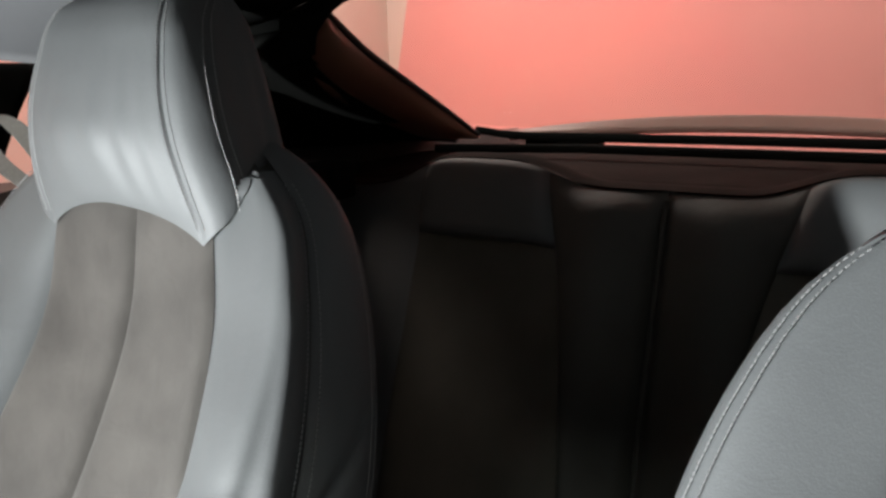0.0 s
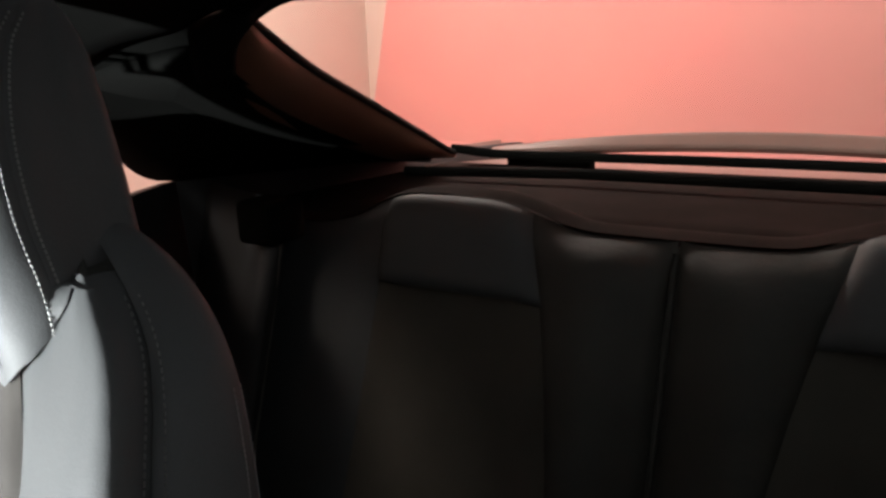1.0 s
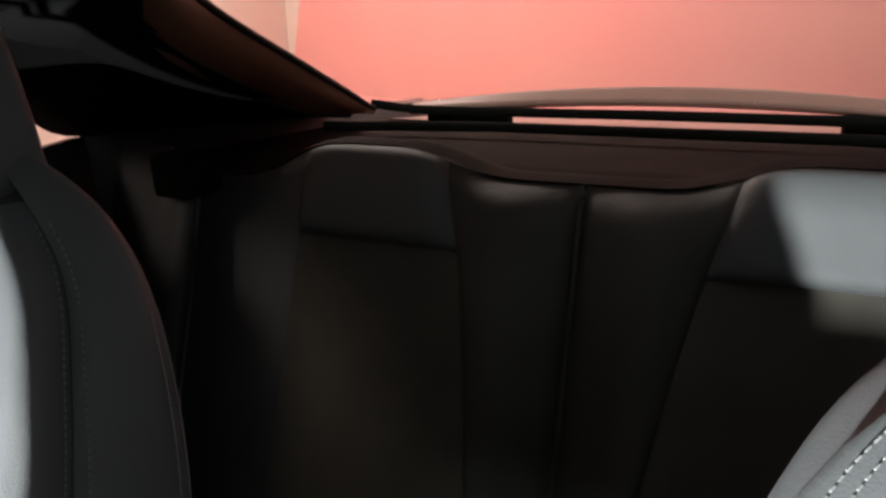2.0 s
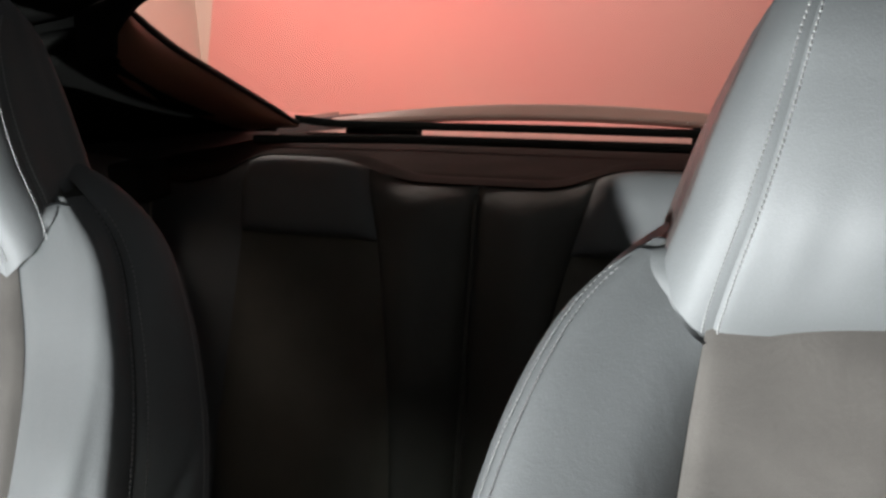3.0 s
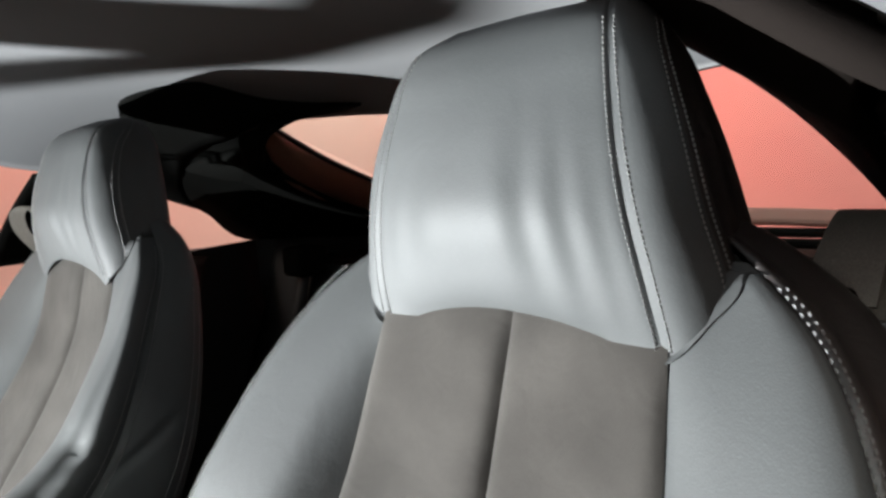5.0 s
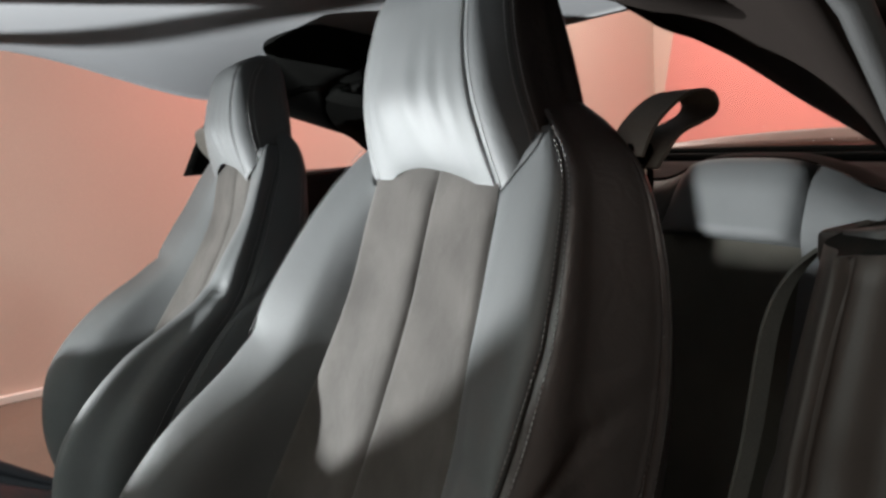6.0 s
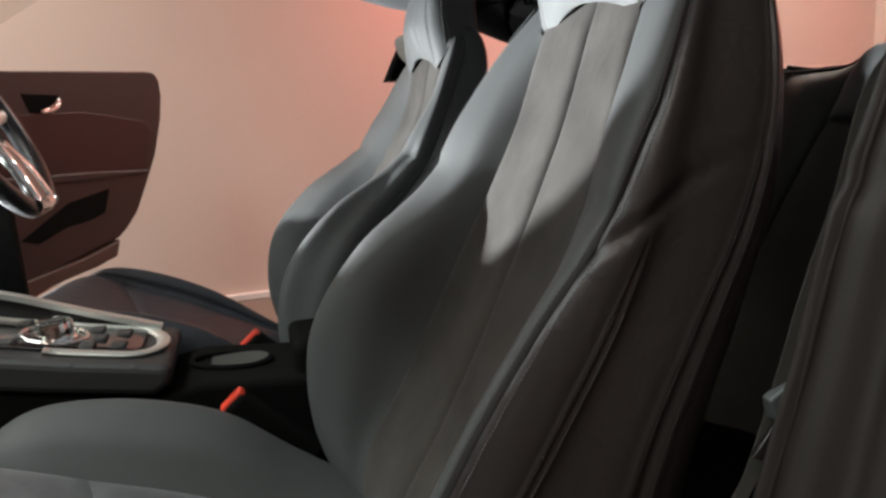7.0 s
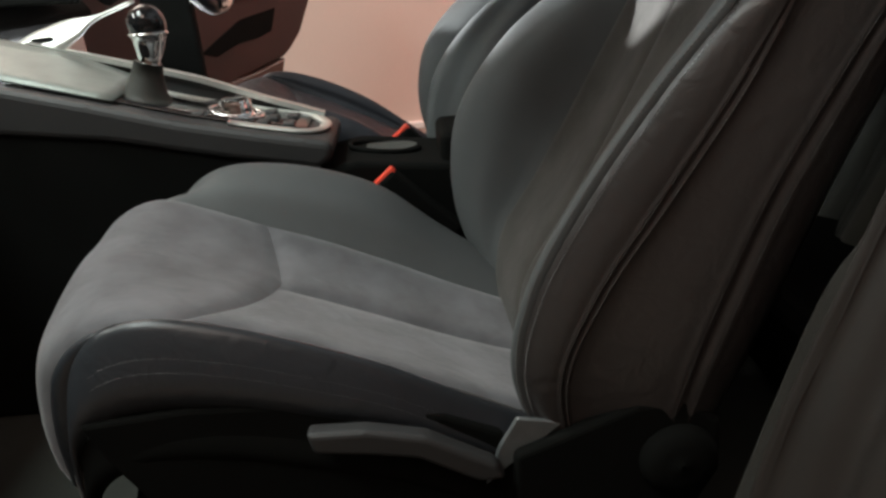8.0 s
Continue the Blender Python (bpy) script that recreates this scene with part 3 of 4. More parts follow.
def seat_fittings(seat, s):
    """What sits on the outer flank: belt guide strap, recliner cover, levers, plastic valance."""
    if s > 0:
        loop = [(0.178, 0.066, 0.915), (0.180, 0.077, 0.936), (0.182, 0.094, 0.951), (0.183, 0.112, 0.960), (0.183, 0.130, 0.963),
                (0.183, 0.144, 0.960), (0.183, 0.150, 0.952), (0.183, 0.145, 0.944), (0.182, 0.130, 0.938), (0.181, 0.108, 0.931), (0.180, 0.092, 0.917), (0.180, 0.080, 0.905)]
    else:
        loop = [(-0.180, 0.050, 0.905), (-0.200, 0.035, 0.950), (-0.215, 0.020, 0.978), (-0.226, 0.006, 0.985),
                (-0.232, -0.004, 0.972), (-0.222, 0.000, 0.945), (-0.202, 0.016, 0.918), (-0.184, 0.036, 0.895)]
    fine = hermite(np.linspace(0, 1, len(loop)), loop, np.linspace(0, 1, 40))
    part("belt_guide", ribbon("belt_guide", fine, 0.036 if s > 0 else 0.022, 0.003, (1, 0, 0) if s > 0 else (0.5, 0.85, 0)), WEBBING_GREY, seat, "looped grey belt guide strap at the shoulder")
    part("guide_socket", block("guide_socket", (0.165 * s - 0.012, 0.050, 0.885), (0.165 * s + 0.022, 0.092, 0.925), 0.006), PLASTIC_BLACK, seat)
    part("guide_button", tube("guide_button", [(0.186 * s, 0.068, 0.902), (0.192 * s, 0.068, 0.902)], 0.007, 14), CHROME, seat)
    X = lambda x: x * s
    part("valance", slab("valance", [(-0.77, 0.32), (-0.66, 0.328), (-0.50, 0.318), (-0.40, 0.292), (-0.34, 0.262), (-0.30, 0.16), (-0.36, 0.10), (-0.60, 0.10), (-0.70, 0.18), (-0.75, 0.27)], 0.02, "x", 0.005, at=X(0.222) - 0.01), PLASTIC_BLACK, seat, "black plastic side valance of the seat")
    part("height_lever", slab("height_lever", [(-0.54, 0.305), (-0.48, 0.303), (-0.42, 0.288), (-0.35, 0.245), (-0.34, 0.225), (-0.37, 0.225), (-0.43, 0.262), (-0.48, 0.272), (-0.535, 0.280)], 0.022, "x", 0.006, 3, at=X(0.25) - 0.011), PLASTIC, seat, "long plastic height lever")
    part("recliner_cover", slab("recliner_cover", [(-0.33, 0.245), (-0.27, 0.268), (-0.20, 0.295), (-0.15, 0.298), (-0.11, 0.265), (-0.105, 0.20), (-0.13, 0.15), (-0.24, 0.13), (-0.33, 0.17)], 0.024, "x", 0.007, 3, at=X(0.238) - 0.012), PLASTIC_BLACK, seat, "plastic recliner cover with a round boss")
    part("recliner_boss", tube("recliner_boss", [(X(0.235), -0.155, 0.225), (X(0.256), -0.155, 0.225), (X(0.264), -0.155, 0.225), (X(0.268), -0.155, 0.225), (X(0.269), -0.155, 0.225)], [0.043, 0.042, 0.037, 0.022, 0.002], 28), PLASTIC_BLACK, seat)
    part("hinge_plate", slab("hinge_plate", [(-0.325, 0.285), (-0.275, 0.275), (-0.31, 0.245), (-0.345, 0.215), (-0.36, 0.20), (-0.345, 0.25)], 0.006, "x", 0.0015, 1, at=X(0.236) - 0.003), STEEL, seat, "bare metal hinge plate")


front_seat(SEAT_X, "grey leather sports seat with suede inserts, beside the open door", 1, 0.03)
far = front_seat(-SEAT_X, "grey leather sports seat with suede inserts, behind the steering wheel", -1, -0.004)
far.matrix_world = Matrix.Translation((-SEAT_X, 0, 0.9)) @ Matrix.Rotation(radians(-3.5), 4, "X") @ Matrix.Translation((0, 0, -0.9))


# ---- rear bench ----
def rear_top(a):
    """Height of the bench's upper edge, a metres from its middle."""
    return 0.854 + 0.036 * np.exp(-(((a - 0.272) / 0.125) ** 4)) - 0.02 * np.clip((a - 0.40) / 0.1, 0, 1)


def rear_surface(U, V):
    """Across in metres; up: 0 the foot, 1 the top edge. Two hollows with raised heads, a scooped dip in the middle."""
    a = np.abs(U)
    top = rear_top(a)
    bol = 0.055 * np.exp(-((a - 0.085) / 0.062) ** 2) + 0.018 * np.exp(-((a - 0.44) / 0.06) ** 2) - 0.014 * np.exp(-(a / 0.012) ** 2)
    z = 0.25 + (top - 0.25) * V
    headpad = 0.013 * np.exp(-(((a - 0.268) / 0.112) ** 8)) * np.clip((z - 0.769) / 0.022, 0, 1)
    y = 0.36 + 0.19 * np.clip(V, 0, 2) ** 0.9 - bol * np.clip(1.0 - V, 0, 1) ** 0.3 - headpad + 0.016 * np.clip((V - 0.93) / 0.07, 0, 1) ** 2
    return np.stack([1.11 * U - 0.031, 1.11 * y + 0.019, 1.11 * z - 0.114], -1)


def rear_bench():
    bench = thing("rear_bench", (0, 0, 0), "dark leather two-seat rear bench with suede inserts", "rear bench")
    level = 0.822
    cross = lambda U: (0.773 - 0.25) / (rear_top(np.abs(U)) - 0.25)
    inner = lambda V: 0.075 + 0.09 * np.clip(V, 0, 1) ** 1.9
    outer = lambda V: 0.368 + 0.022 * np.clip((0.85 - V) / 0.5, 0, 1)
    for sgn in (-1, 1):
        fl = sgn < 0
        part("insert", patch("insert", rear_surface, lambda T: sgn * inner(level * T), lambda T: sgn * outer(level * T), 0.0, cross, 20, 36, 0.005, 0.004, flip=fl, edge=14), SUEDE_DARK, bench, "dark suede insert")
        part("head_pad", patch("head_pad", rear_surface, lambda T: sgn * inner(level + (1 - level) * T), lambda T: sgn * outer(level + (1 - level) * T), cross, 1.0, 28, 20, 0.009, 0.004, flip=fl, edge=10), LEATHER, bench, "leather headrest panel")
        part("bolster", patch("bolster", rear_surface, sgn * 0.001, lambda T: sgn * inner(T), 0.0, 1.0, 34, 48, 0.003, 0.004, flip=fl, edge=14), LEATHER_DARK, bench, "black leather bolster beside the middle seam")
        part("outer_bolster", patch("outer_bolster", rear_surface, lambda T: sgn * outer(T), sgn * 0.60, 0.0, 1.0, 20, 40, 0.003, 0.003, flip=fl), LEATHER, bench, "leather outer bolster")
        part("stitching", stitches("stitching", rear_surface, lambda t: (sgn * (0.012 + 0 * t), 0.30 + 0.66 * t), 150, 0.0012, (0.0005, 0.0014, 0.0004)), THREAD_DARK, bench)
    part("piping", tube("piping", [tuple(rear_surface(np.array(0.0), np.array(v)) - (0, 0.004, 0)) for v in np.linspace(0, 0.98, 30)], 0.004, 8), LEATHER_DARK, bench, "raised leather middle seam")
    part("core", patch("core", rear_surface, -0.59, 0.59, 0.0, 0.995, 70, 30, -0.006, 0.006), LEATHER_DARK, bench)
    part("top_roll", patch("top_roll", lambda U, V: rear_surface(U, 1.0 + 0 * V) + np.stack([0 * V, 0.10 * V, 0.012 * np.sin(np.pi * V) - 0.02 * V], -1), -0.60, 0.60, 0.0, 1.0, 60, 8), SHELF, bench)
    # Cushion is coloured black to stand in for shade behind the front seat.
    part("cushion", block("cushion", (-0.60, 0.16, 0.02), (0.58, 0.46, 0.20), 0.04, 4), PLASTIC_BLACK, bench, "bench cushion, blackened for the shaded gap")
    return bench


rear_bench()


# ---- car body ----
def liner(U, V):
    a = np.abs(U)
    fall = hermite([-0.8, -0.35, 0.02, 0.25, 0.7], [0.025, 0.006, 0.080, 0.085, 0.07], V)
    z = 1.168 - 0.003 * (a / 0.3) ** 2 - fall * np.clip((a - 0.28) / 0.27, 0, 1.2) ** 2 - 0.06 * np.clip((-0.45 - V) / 0.25, 0, 2) ** 2 - 0.036 * np.clip((V - 0.2) / 0.37, 0, 1) ** 2 - 0.008 * np.clip((V - 0.50) / 0.075, 0, 1) ** 2
    return np.stack([U, V, z], -1)


def under_liner(pts, gap=0.006):
    return [(x, y, float(liner(np.array(x), np.array(y))[2]) - gap) for x, y in pts]


def strip(name, a, b, thick, n=16, bulge=(0, 0, 0)):
    """A skin between two lines of points, each smoothed, and rounded out along bulge."""
    A, B = (hermite(np.linspace(0, 1, len(q)), q, np.linspace(0, 1, n)) for q in (a, b))
    f = lambda U, V: np.stack([hermite(np.linspace(0, 1, n), A[:, i], V) * (1 - U) + hermite(np.linspace(0, 1, n), B[:, i], V) * U + bulge[i] * np.sin(np.pi * np.clip(U, 0, 1)) for i in range(3)], -1)
    return patch(name, f, 0.0, 1.0, 0.0, 1.0, 12 if any(bulge) else 6, n, thick=thick)


def mirrored(pts, s):
    return [(s * x, y, z) for x, y, z in pts]


def car_body():
    car = thing("car", (0, 0, 0), "dark bronze coupe with an open door and dark interior trim", "car")
    C = lambda name, data, mat, label="", parent=None: part(name, data, mat, parent or car, label)
    C("headliner", patch("headliner", liner, -0.60, 0.60, -0.66, lambda U: 0.572 - 0.19 * np.clip((np.abs(U) - 0.22) / 0.24, 0, 1) ** 3 - 0.24 * np.clip((np.abs(U) - 0.46) / 0.03, 0, 1), 90, 50, thick=0.012, flip=True, out=-1), HEADLINER, "pale grey cloth headliner")
    C("roof", patch("roof", lambda U, V: liner(U, V) + np.array((0, 0, 0.035)), -0.66, 0.66, -0.70, lambda U: 0.60 - 0.36 * np.clip((np.abs(U) - 0.34) / 0.08, 0, 1), 60, 30, thick=0.008), PAINT, "dark bronze painted roof")
    C("floor_pan", block("floor_pan", (-0.78, -1.75, -0.07), (0.78, 1.9, -0.002), 0.01), CARPET, "dark carpeted floor")
    # hatch: glass, its frame, the shelf, the spoiler behind it
    top = [(-0.462, 0.375, 1.103), (-0.435, 0.45, 1.115), (-0.38, 0.515, 1.122), (-0.28, 0.555, 1.125), (0.0, 0.58, 1.127), (0.28, 0.555, 1.125), (0.38, 0.515, 1.122), (0.435, 0.45, 1.115), (0.462, 0.375, 1.103)]
    low = [(-0.66, 1.22, 0.852), (-0.58, 1.27, 0.836), (-0.40, 1.29, 0.832), (0.0, 1.30, 0.832), (0.40, 1.29, 0.832), (0.58, 1.27, 0.836), (0.66, 1.22, 0.852)]
    up = np.array((0, 0.012, 0.03))
    hatch = C("hatch", strip("hatch", [np.array(p) + (0, -0.02, 0.020) for p in top], [np.array(p) + (0, -0.045, 0.032) for p in top], 0.010, 40), PLASTIC_BLACK, "black upper frame of the hatch window")
    pane = C("hatch_glass", strip("hatch_glass", [np.array(p) * (1.1, 1, 1) + up for p in top], [np.array(p) * (1.1, 1, 1) + up for p in low], 0.004, 30), GLASS, "large sloping rear window", hatch)
    pane.visible_shadow = False
    C("hatch_sill", strip("hatch_sill", [np.array(p) + (0, -0.005, 0) for p in low], [np.array(p) + (0, 0.06, -0.01) for p in low], 0.02, 40), PLASTIC_BLACK, "black rubber sill of the hatch window", hatch)
    for s in (-1, 1):
        edge = [(0.460, 0.395, 1.108), (0.50, 0.55, 1.050), (0.545, 0.75, 0.990), (0.60, 1.00, 0.915), (0.645, 1.18, 0.862), (0.655, 1.23, 0.850)]
        inner = [(0.484, 0.385, 1.085), (0.562, 0.50, 1.000), (0.625, 0.72, 0.932), (0.675, 0.98, 0.865), (0.70, 1.16, 0.842), (0.70, 1.23, 0.835)]
        rear = [(0.47, 0.44, 1.115), (0.51, 0.58, 1.07), (0.56, 0.78, 1.01), (0.62, 1.03, 0.935), (0.67, 1.21, 0.88), (0.68, 1.26, 0.865)]
        e, i, r = (mirrored(q, s) for q in (edge, inner, rear))
        C("hatch_side_frame", strip("hatch_side_frame", e, i, 0.012, 24, (-0.016 * s, 0.004, -0.006)), GLOSS_TRIM, "brown-black glossy side frame of the hatch", hatch)
        C("seal", tube("seal", hermite(np.linspace(0, 1, 6), e, np.linspace(0, 1, 30)), 0.006, 8), RUBBER, parent=hatch)
        C("pillar_skin", strip("pillar_skin", mirrored([(0.60, 0.15, 1.10), (0.50, 0.36, 1.085), (0.57, 0.60, 1.01), (0.67, 0.95, 0.905), (0.74, 1.26, 0.845)], s), mirrored([(0.72, 0.20, 1.02), (0.80, 0.42, 0.955), (0.875, 0.595, 0.868), (0.875, 0.95, 0.862), (0.82, 1.3, 0.855)], s), 0.02, 30), PLASTIC_BLACK, "black inner skin of the rear pillar")
        # black trim round the roof corner and down the rear pillar
        crown = mirrored([(0.70, 0.19, 1.02)] + under_liner([(0.60, 0.15), (0.48, 0.125), (0.42, 0.102), (0.363, 0.141), (0.334, 0.182), (0.346, 0.225), (0.374, 0.32), (0.36, 0.41), (0.31, 0.487)]), s)
        if s > 0:
            crown = [(0.70, 0.19, 1.02)] + under_liner([(0.60, 0.03), (0.50, -0.01), (0.463, -0.008), (0.412, 0.025), (0.368, 0.067), (0.360, 0.147), (0.360, 0.24), (0.358, 0.36), (0.350, 0.50)])
        # One trim in two colours: light put in on the right, shade on the left.
        trim = TRIM_BROWN_LIT if s > 0 else PLASTIC_BLACK
        mid = mirrored([(0.80, 0.42, 0.955), (0.72, 0.36, 1.005), (0.62, 0.30, 1.045), (0.54, 0.30, 1.072), (0.478, 0.325, 1.088), (0.462, 0.340, 1.100), (0.448, 0.375, 1.112), (0.36, 0.49, 1.131)], s)
        C("pillar_trim", strip("pillar_trim", crown, mid, 0.02, 40), trim, "moulded trim of the rear pillar, coloured lit or shaded by side")
        if s > 0:
            C("pillar_panel", strip("pillar_panel", [(0.46, 0.00, 1.118), (0.375, 0.08, 1.142), (0.365, 0.20, 1.145), (0.362, 0.32, 1.140), (0.38, 0.45, 1.128), (0.46, 0.62, 1.060), (0.56, 0.85, 0.960)],
                                            [(0.58, 0.02, 1.085), (0.55, 0.10, 1.034), (0.55, 0.165, 1.016), (0.55, 0.225, 0.997), (0.55, 0.325, 0.958), (0.55, 0.445, 0.913), (0.55, 0.56, 0.862)], 0.014, 40), TRIM_BROWN_LIT, "brown inner panel of the rear pillar")
        if s > 0:
            C("quarter_trim", strip("quarter_trim", [(0.56, 0.09, 1.032), (0.56, 0.15, 1.017), (0.56, 0.208, 0.996), (0.56, 0.305, 0.9585), (0.56, 0.43, 0.914)],
                                            [(0.70, 0.00, 1.062), (0.72, 0.01, 1.030), (0.725, 0.035, 1.000), (0.73, 0.07, 0.960), (0.735, 0.11, 0.915)], 0.012, 30), TRIM_BROWN_LIT, "brown trim behind the door opening")
        low_a = mirrored([(0.80, 0.42, 0.955), (0.74, 0.37, 1.00), (0.64, 0.31, 1.04), (0.50, 0.36, 1.056)], s)
        low_b = mirrored([(0.87, 0.58, 0.878), (0.84, 0.75, 0.86), (0.78, 1.0, 0.85), (0.70, 1.20, 0.838)], s)
        C("pillar_trim", strip("pillar_trim", low_a, low_b, 0.02, 30), trim)
        C("pillar_trim", strip("pillar_trim", mirrored([(0.50, 0.36, 1.056), (0.60, 0.72, 0.936), (0.70, 1.2, 0.838)], s), mirrored([(0.64, 0.38, 1.03), (0.74, 0.75, 0.90), (0.72, 1.22, 0.825)], s), 0.012, 20), PLASTIC_BLACK)
        if s < 0:
            C("corner_trim", strip("corner_trim", [(-0.453, 0.372, 1.042), (-0.441, 0.366, 1.070), (-0.419, 0.364, 1.089), (-0.425, 0.394, 1.104), (-0.421, 0.424, 1.117), (-0.400, 0.464, 1.128), (-0.371, 0.494, 1.133)], [(-0.503, 0.372, 1.037), (-0.496, 0.356, 1.070), (-0.480, 0.345, 1.088), (-0.490, 0.380, 1.110), (-0.485, 0.420, 1.135), (-0.450, 0.465, 1.145), (-0.390, 0.500, 1.145)], 0.012, 30), PLASTIC_BLACK, "rounded black corner of the hatch opening")
        C("cant_rail", tube("cant_rail", hermite(np.linspace(0, 1, 8), mirrored([(0.80, -1.52, 0.74), (0.74, -1.18, 0.98), (0.67, -0.84, 1.14), (0.61, -0.52, 1.205), (0.60, -0.335, 1.190), (0.60, -0.15, 1.152), (0.605, 0.043, 1.092), (0.70, 0.19, 1.02)], s), np.linspace(0, 1, 48)), 0.03 if s < 0 else 0.017, 12, 0.8), PLASTIC, "cloth-covered roof rail and windscreen pillar")
        C("side_panel", plate("side_panel", mirrored([(0.70, 0.10, 0.865), (0.87, 0.58, 0.868), (0.78, 0.58, 0.0), (0.70, 0.0, 0.0)], s), 0.03, 8, 8), PLASTIC, "dark rear side panel")
        C("side_panel", plate("side_panel", mirrored([(0.87, 0.58, 0.868), (0.80, 1.9, 0.80), (0.80, 1.9, 0.0), (0.78, 0.58, 0.0)], s), 0.03, 8, 8), PLASTIC)
        C("waist_rail", tube("waist_rail", mirrored([(0.866, 0.605, 0.866), (0.85, 0.80, 0.862), (0.80, 1.20, 0.850)], s), 0.012, 10), PLASTIC_BLACK, "black waist rail under the side window")
        C("quarter_skin", plate("quarter_skin", mirrored([(0.90, 0.10, 0.875), (0.88, 1.95, 0.80), (0.86, 1.95, 0.0), (0.88, 0.0, 0.0)], s), 0.01, 8, 8, 0.03 * s), PAINT)
        C("sill", block("sill", (s * 0.79 - 0.075, -1.25, -0.12), (s * 0.79 + 0.075, 0.06, 0.10), 0.025), PLASTIC_BLACK, "black door sill")
        C("fender", plate("fender", mirrored([(0.88, -1.30, 0.60), (0.80, -2.6, 0.45), (0.80, -2.6, -0.05), (0.88, -1.30, -0.05)], s), 0.01, 8, 8, 0.04 * s), PAINT, "dark bronze front wing")
        # rear post trim beside the belt
        yf = lambda z: np.interp(z, [0.0, 0.2, 0.36, 0.5, 0.62, 0.72, 0.86], [-0.15, -0.13, -0.10, -0.06, -0.025, 0.0, 0.055])
        def post(U, V, s=s):
            k = np.array([0, 1, 2, 3, 4, 5, 6.0])
            px = np.array([0.69, 0.675, 0.682, 0.705, 0.755, 0.83, 0.89]) + (-0.04 if s < 0 else 0.012) * np.array([1, 1, 1, 0.8, 0.3, 0, 0])
            py = np.array([0.30, 0.12, 0.035, 0.0, -0.005, 0.03, 0.12])
            dent = -0.006 * np.exp(-((V - 0.735) / 0.006) ** 2) + 0.018 * np.exp(-((U - 3.5 + 0.5 * (V - 0.6)) / 0.13) ** 2) - 0.014 * np.exp(-((U - 4.2 + 0.8 * (V - 0.6)) / 0.18) ** 2)
            return np.stack([s * (hermite(k, px, U) + 0.012 * (V - 0.5)), hermite(k, py, U) + yf(V) - dent, V + 0 * U], -1)
        C("post_trim", patch("post_trim", post, 0.0, 6.0, 0.0, 0.862, 90, 50, thick=0.01, flip=s > 0, out=s), POST_TRIM, "dark padded door post trim with a cross seam")
        C("post_cap", patch("post_cap", lambda U, V: post(U, 0.862 + 0 * V) * (1 - V[..., None]) + np.array((s * 0.80, 0.25, 0.868)) * V[..., None], 0.0, 6.0, 0.0, 1.0, 40, 5, flip=s > 0), PLASTIC_BLACK)
        if s > 0:
            C("window_seal", tube("window_seal", [(0.70, -0.04, 1.09), (0.75, 0.01, 0.99), (0.76, 0.045, 0.93), (0.775, 0.08, 0.865)], 0.008, 10), RUBBER, "black rubber window seal")
        else:
            C("window_seal", strip("window_seal", mirrored([(0.745, 0.074, 1.043), (0.745, 0.030, 0.976), (0.745, -0.018, 0.883)], s), mirrored([(0.765, 0.164, 1.043), (0.765, 0.120, 0.976), (0.765, 0.072, 0.883)], s), 0.012, 12), PLASTIC_BLACK, "black corner of the side window")
    C("parcel_shelf", plate("parcel_shelf", [(-0.78, 0.69, 0.822), (0.78, 0.69, 0.822), (0.70, 1.29, 0.818), (-0.70, 1.29, 0.818)], 0.02, 10, 6), SHELF, "dark luggage cover")
    C("shelf_lip", tube("shelf_lip", [(-0.66, 1.02, 0.836), (-0.3, 1.05, 0.842), (0.3, 1.05, 0.842), (0.66, 1.02, 0.836)], 0.010, 10), PLASTIC_BLACK)
    C("tail_panel", block("tail_panel", (-0.84, 1.88, -0.02), (0.84, 1.94, 0.74), 0.02), PAINT)
    C("tail_deck", plate("tail_deck", [(-0.84, 1.33, 0.80), (0.84, 1.33, 0.80), (0.82, 1.93, 0.75), (-0.82, 1.93, 0.75)], 0.02, 8, 4), PAINT)
    # spoiler blade over a slot
    xs = np.linspace(-0.62, 0.62, 40)
    bow = lambda x, z0, h, y0: [(x_, y0 - 0.10 * (x_ / 0.62) ** 2, z0 + h * (1 - (x_ / 0.62) ** 2)) for x_ in x]
    sp = C("spoiler", strip("spoiler", bow(xs, 0.822, 0.022, 1.44), bow(xs, 0.828, 0.045, 1.47), 0.02, 40), PAINT, "dark bronze rear spoiler blade over a narrow slot")
    for x0, x1 in ((-0.60, -0.385), (0.335, 0.60)):
        C("spoiler_foot", block("spoiler_foot", (x0, 1.40, 0.79), (x1, 1.45, 0.840), 0.004), PLASTIC_BLACK, parent=sp)
    for s in (-1, 1):
        C("rear_side_trim", plate("rear_side_trim", mirrored([(0.585, 0.56, 0.862), (0.80, 0.62, 0.868), (0.78, 0.40, 0.25), (0.60, 0.36, 0.25)], s), 0.02, 8, 8, 0.01), PLASTIC, "dark side trim beside the rear bench")
        C("door_end_trim", block("door_end_trim", (s * 0.715 - 0.02, -1.06, 0.30), (s * 0.715 + 0.02, -0.932, 0.690), 0.012), PLASTIC_BLACK, "dash end trim")
    # front: bulkhead, dash, bonnet
    C("bulkhead", block("bulkhead", (-0.80, -1.75, -0.05), (0.80, -1.70, 0.66), 0.01), PLASTIC_BLACK)
    C("bonnet", plate("bonnet", [(-0.86, -1.36, 0.61), (0.86, -1.36, 0.61), (0.78, -2.75, 0.46), (-0.78, -2.75, 0.46)], 0.012, 16, 12, -0.03), PAINT, "dark bronze bonnet")
    C("nose", block("nose", (-0.80, -2.80, -0.05), (0.80, -2.74, 0.45), 0.02), PAINT)
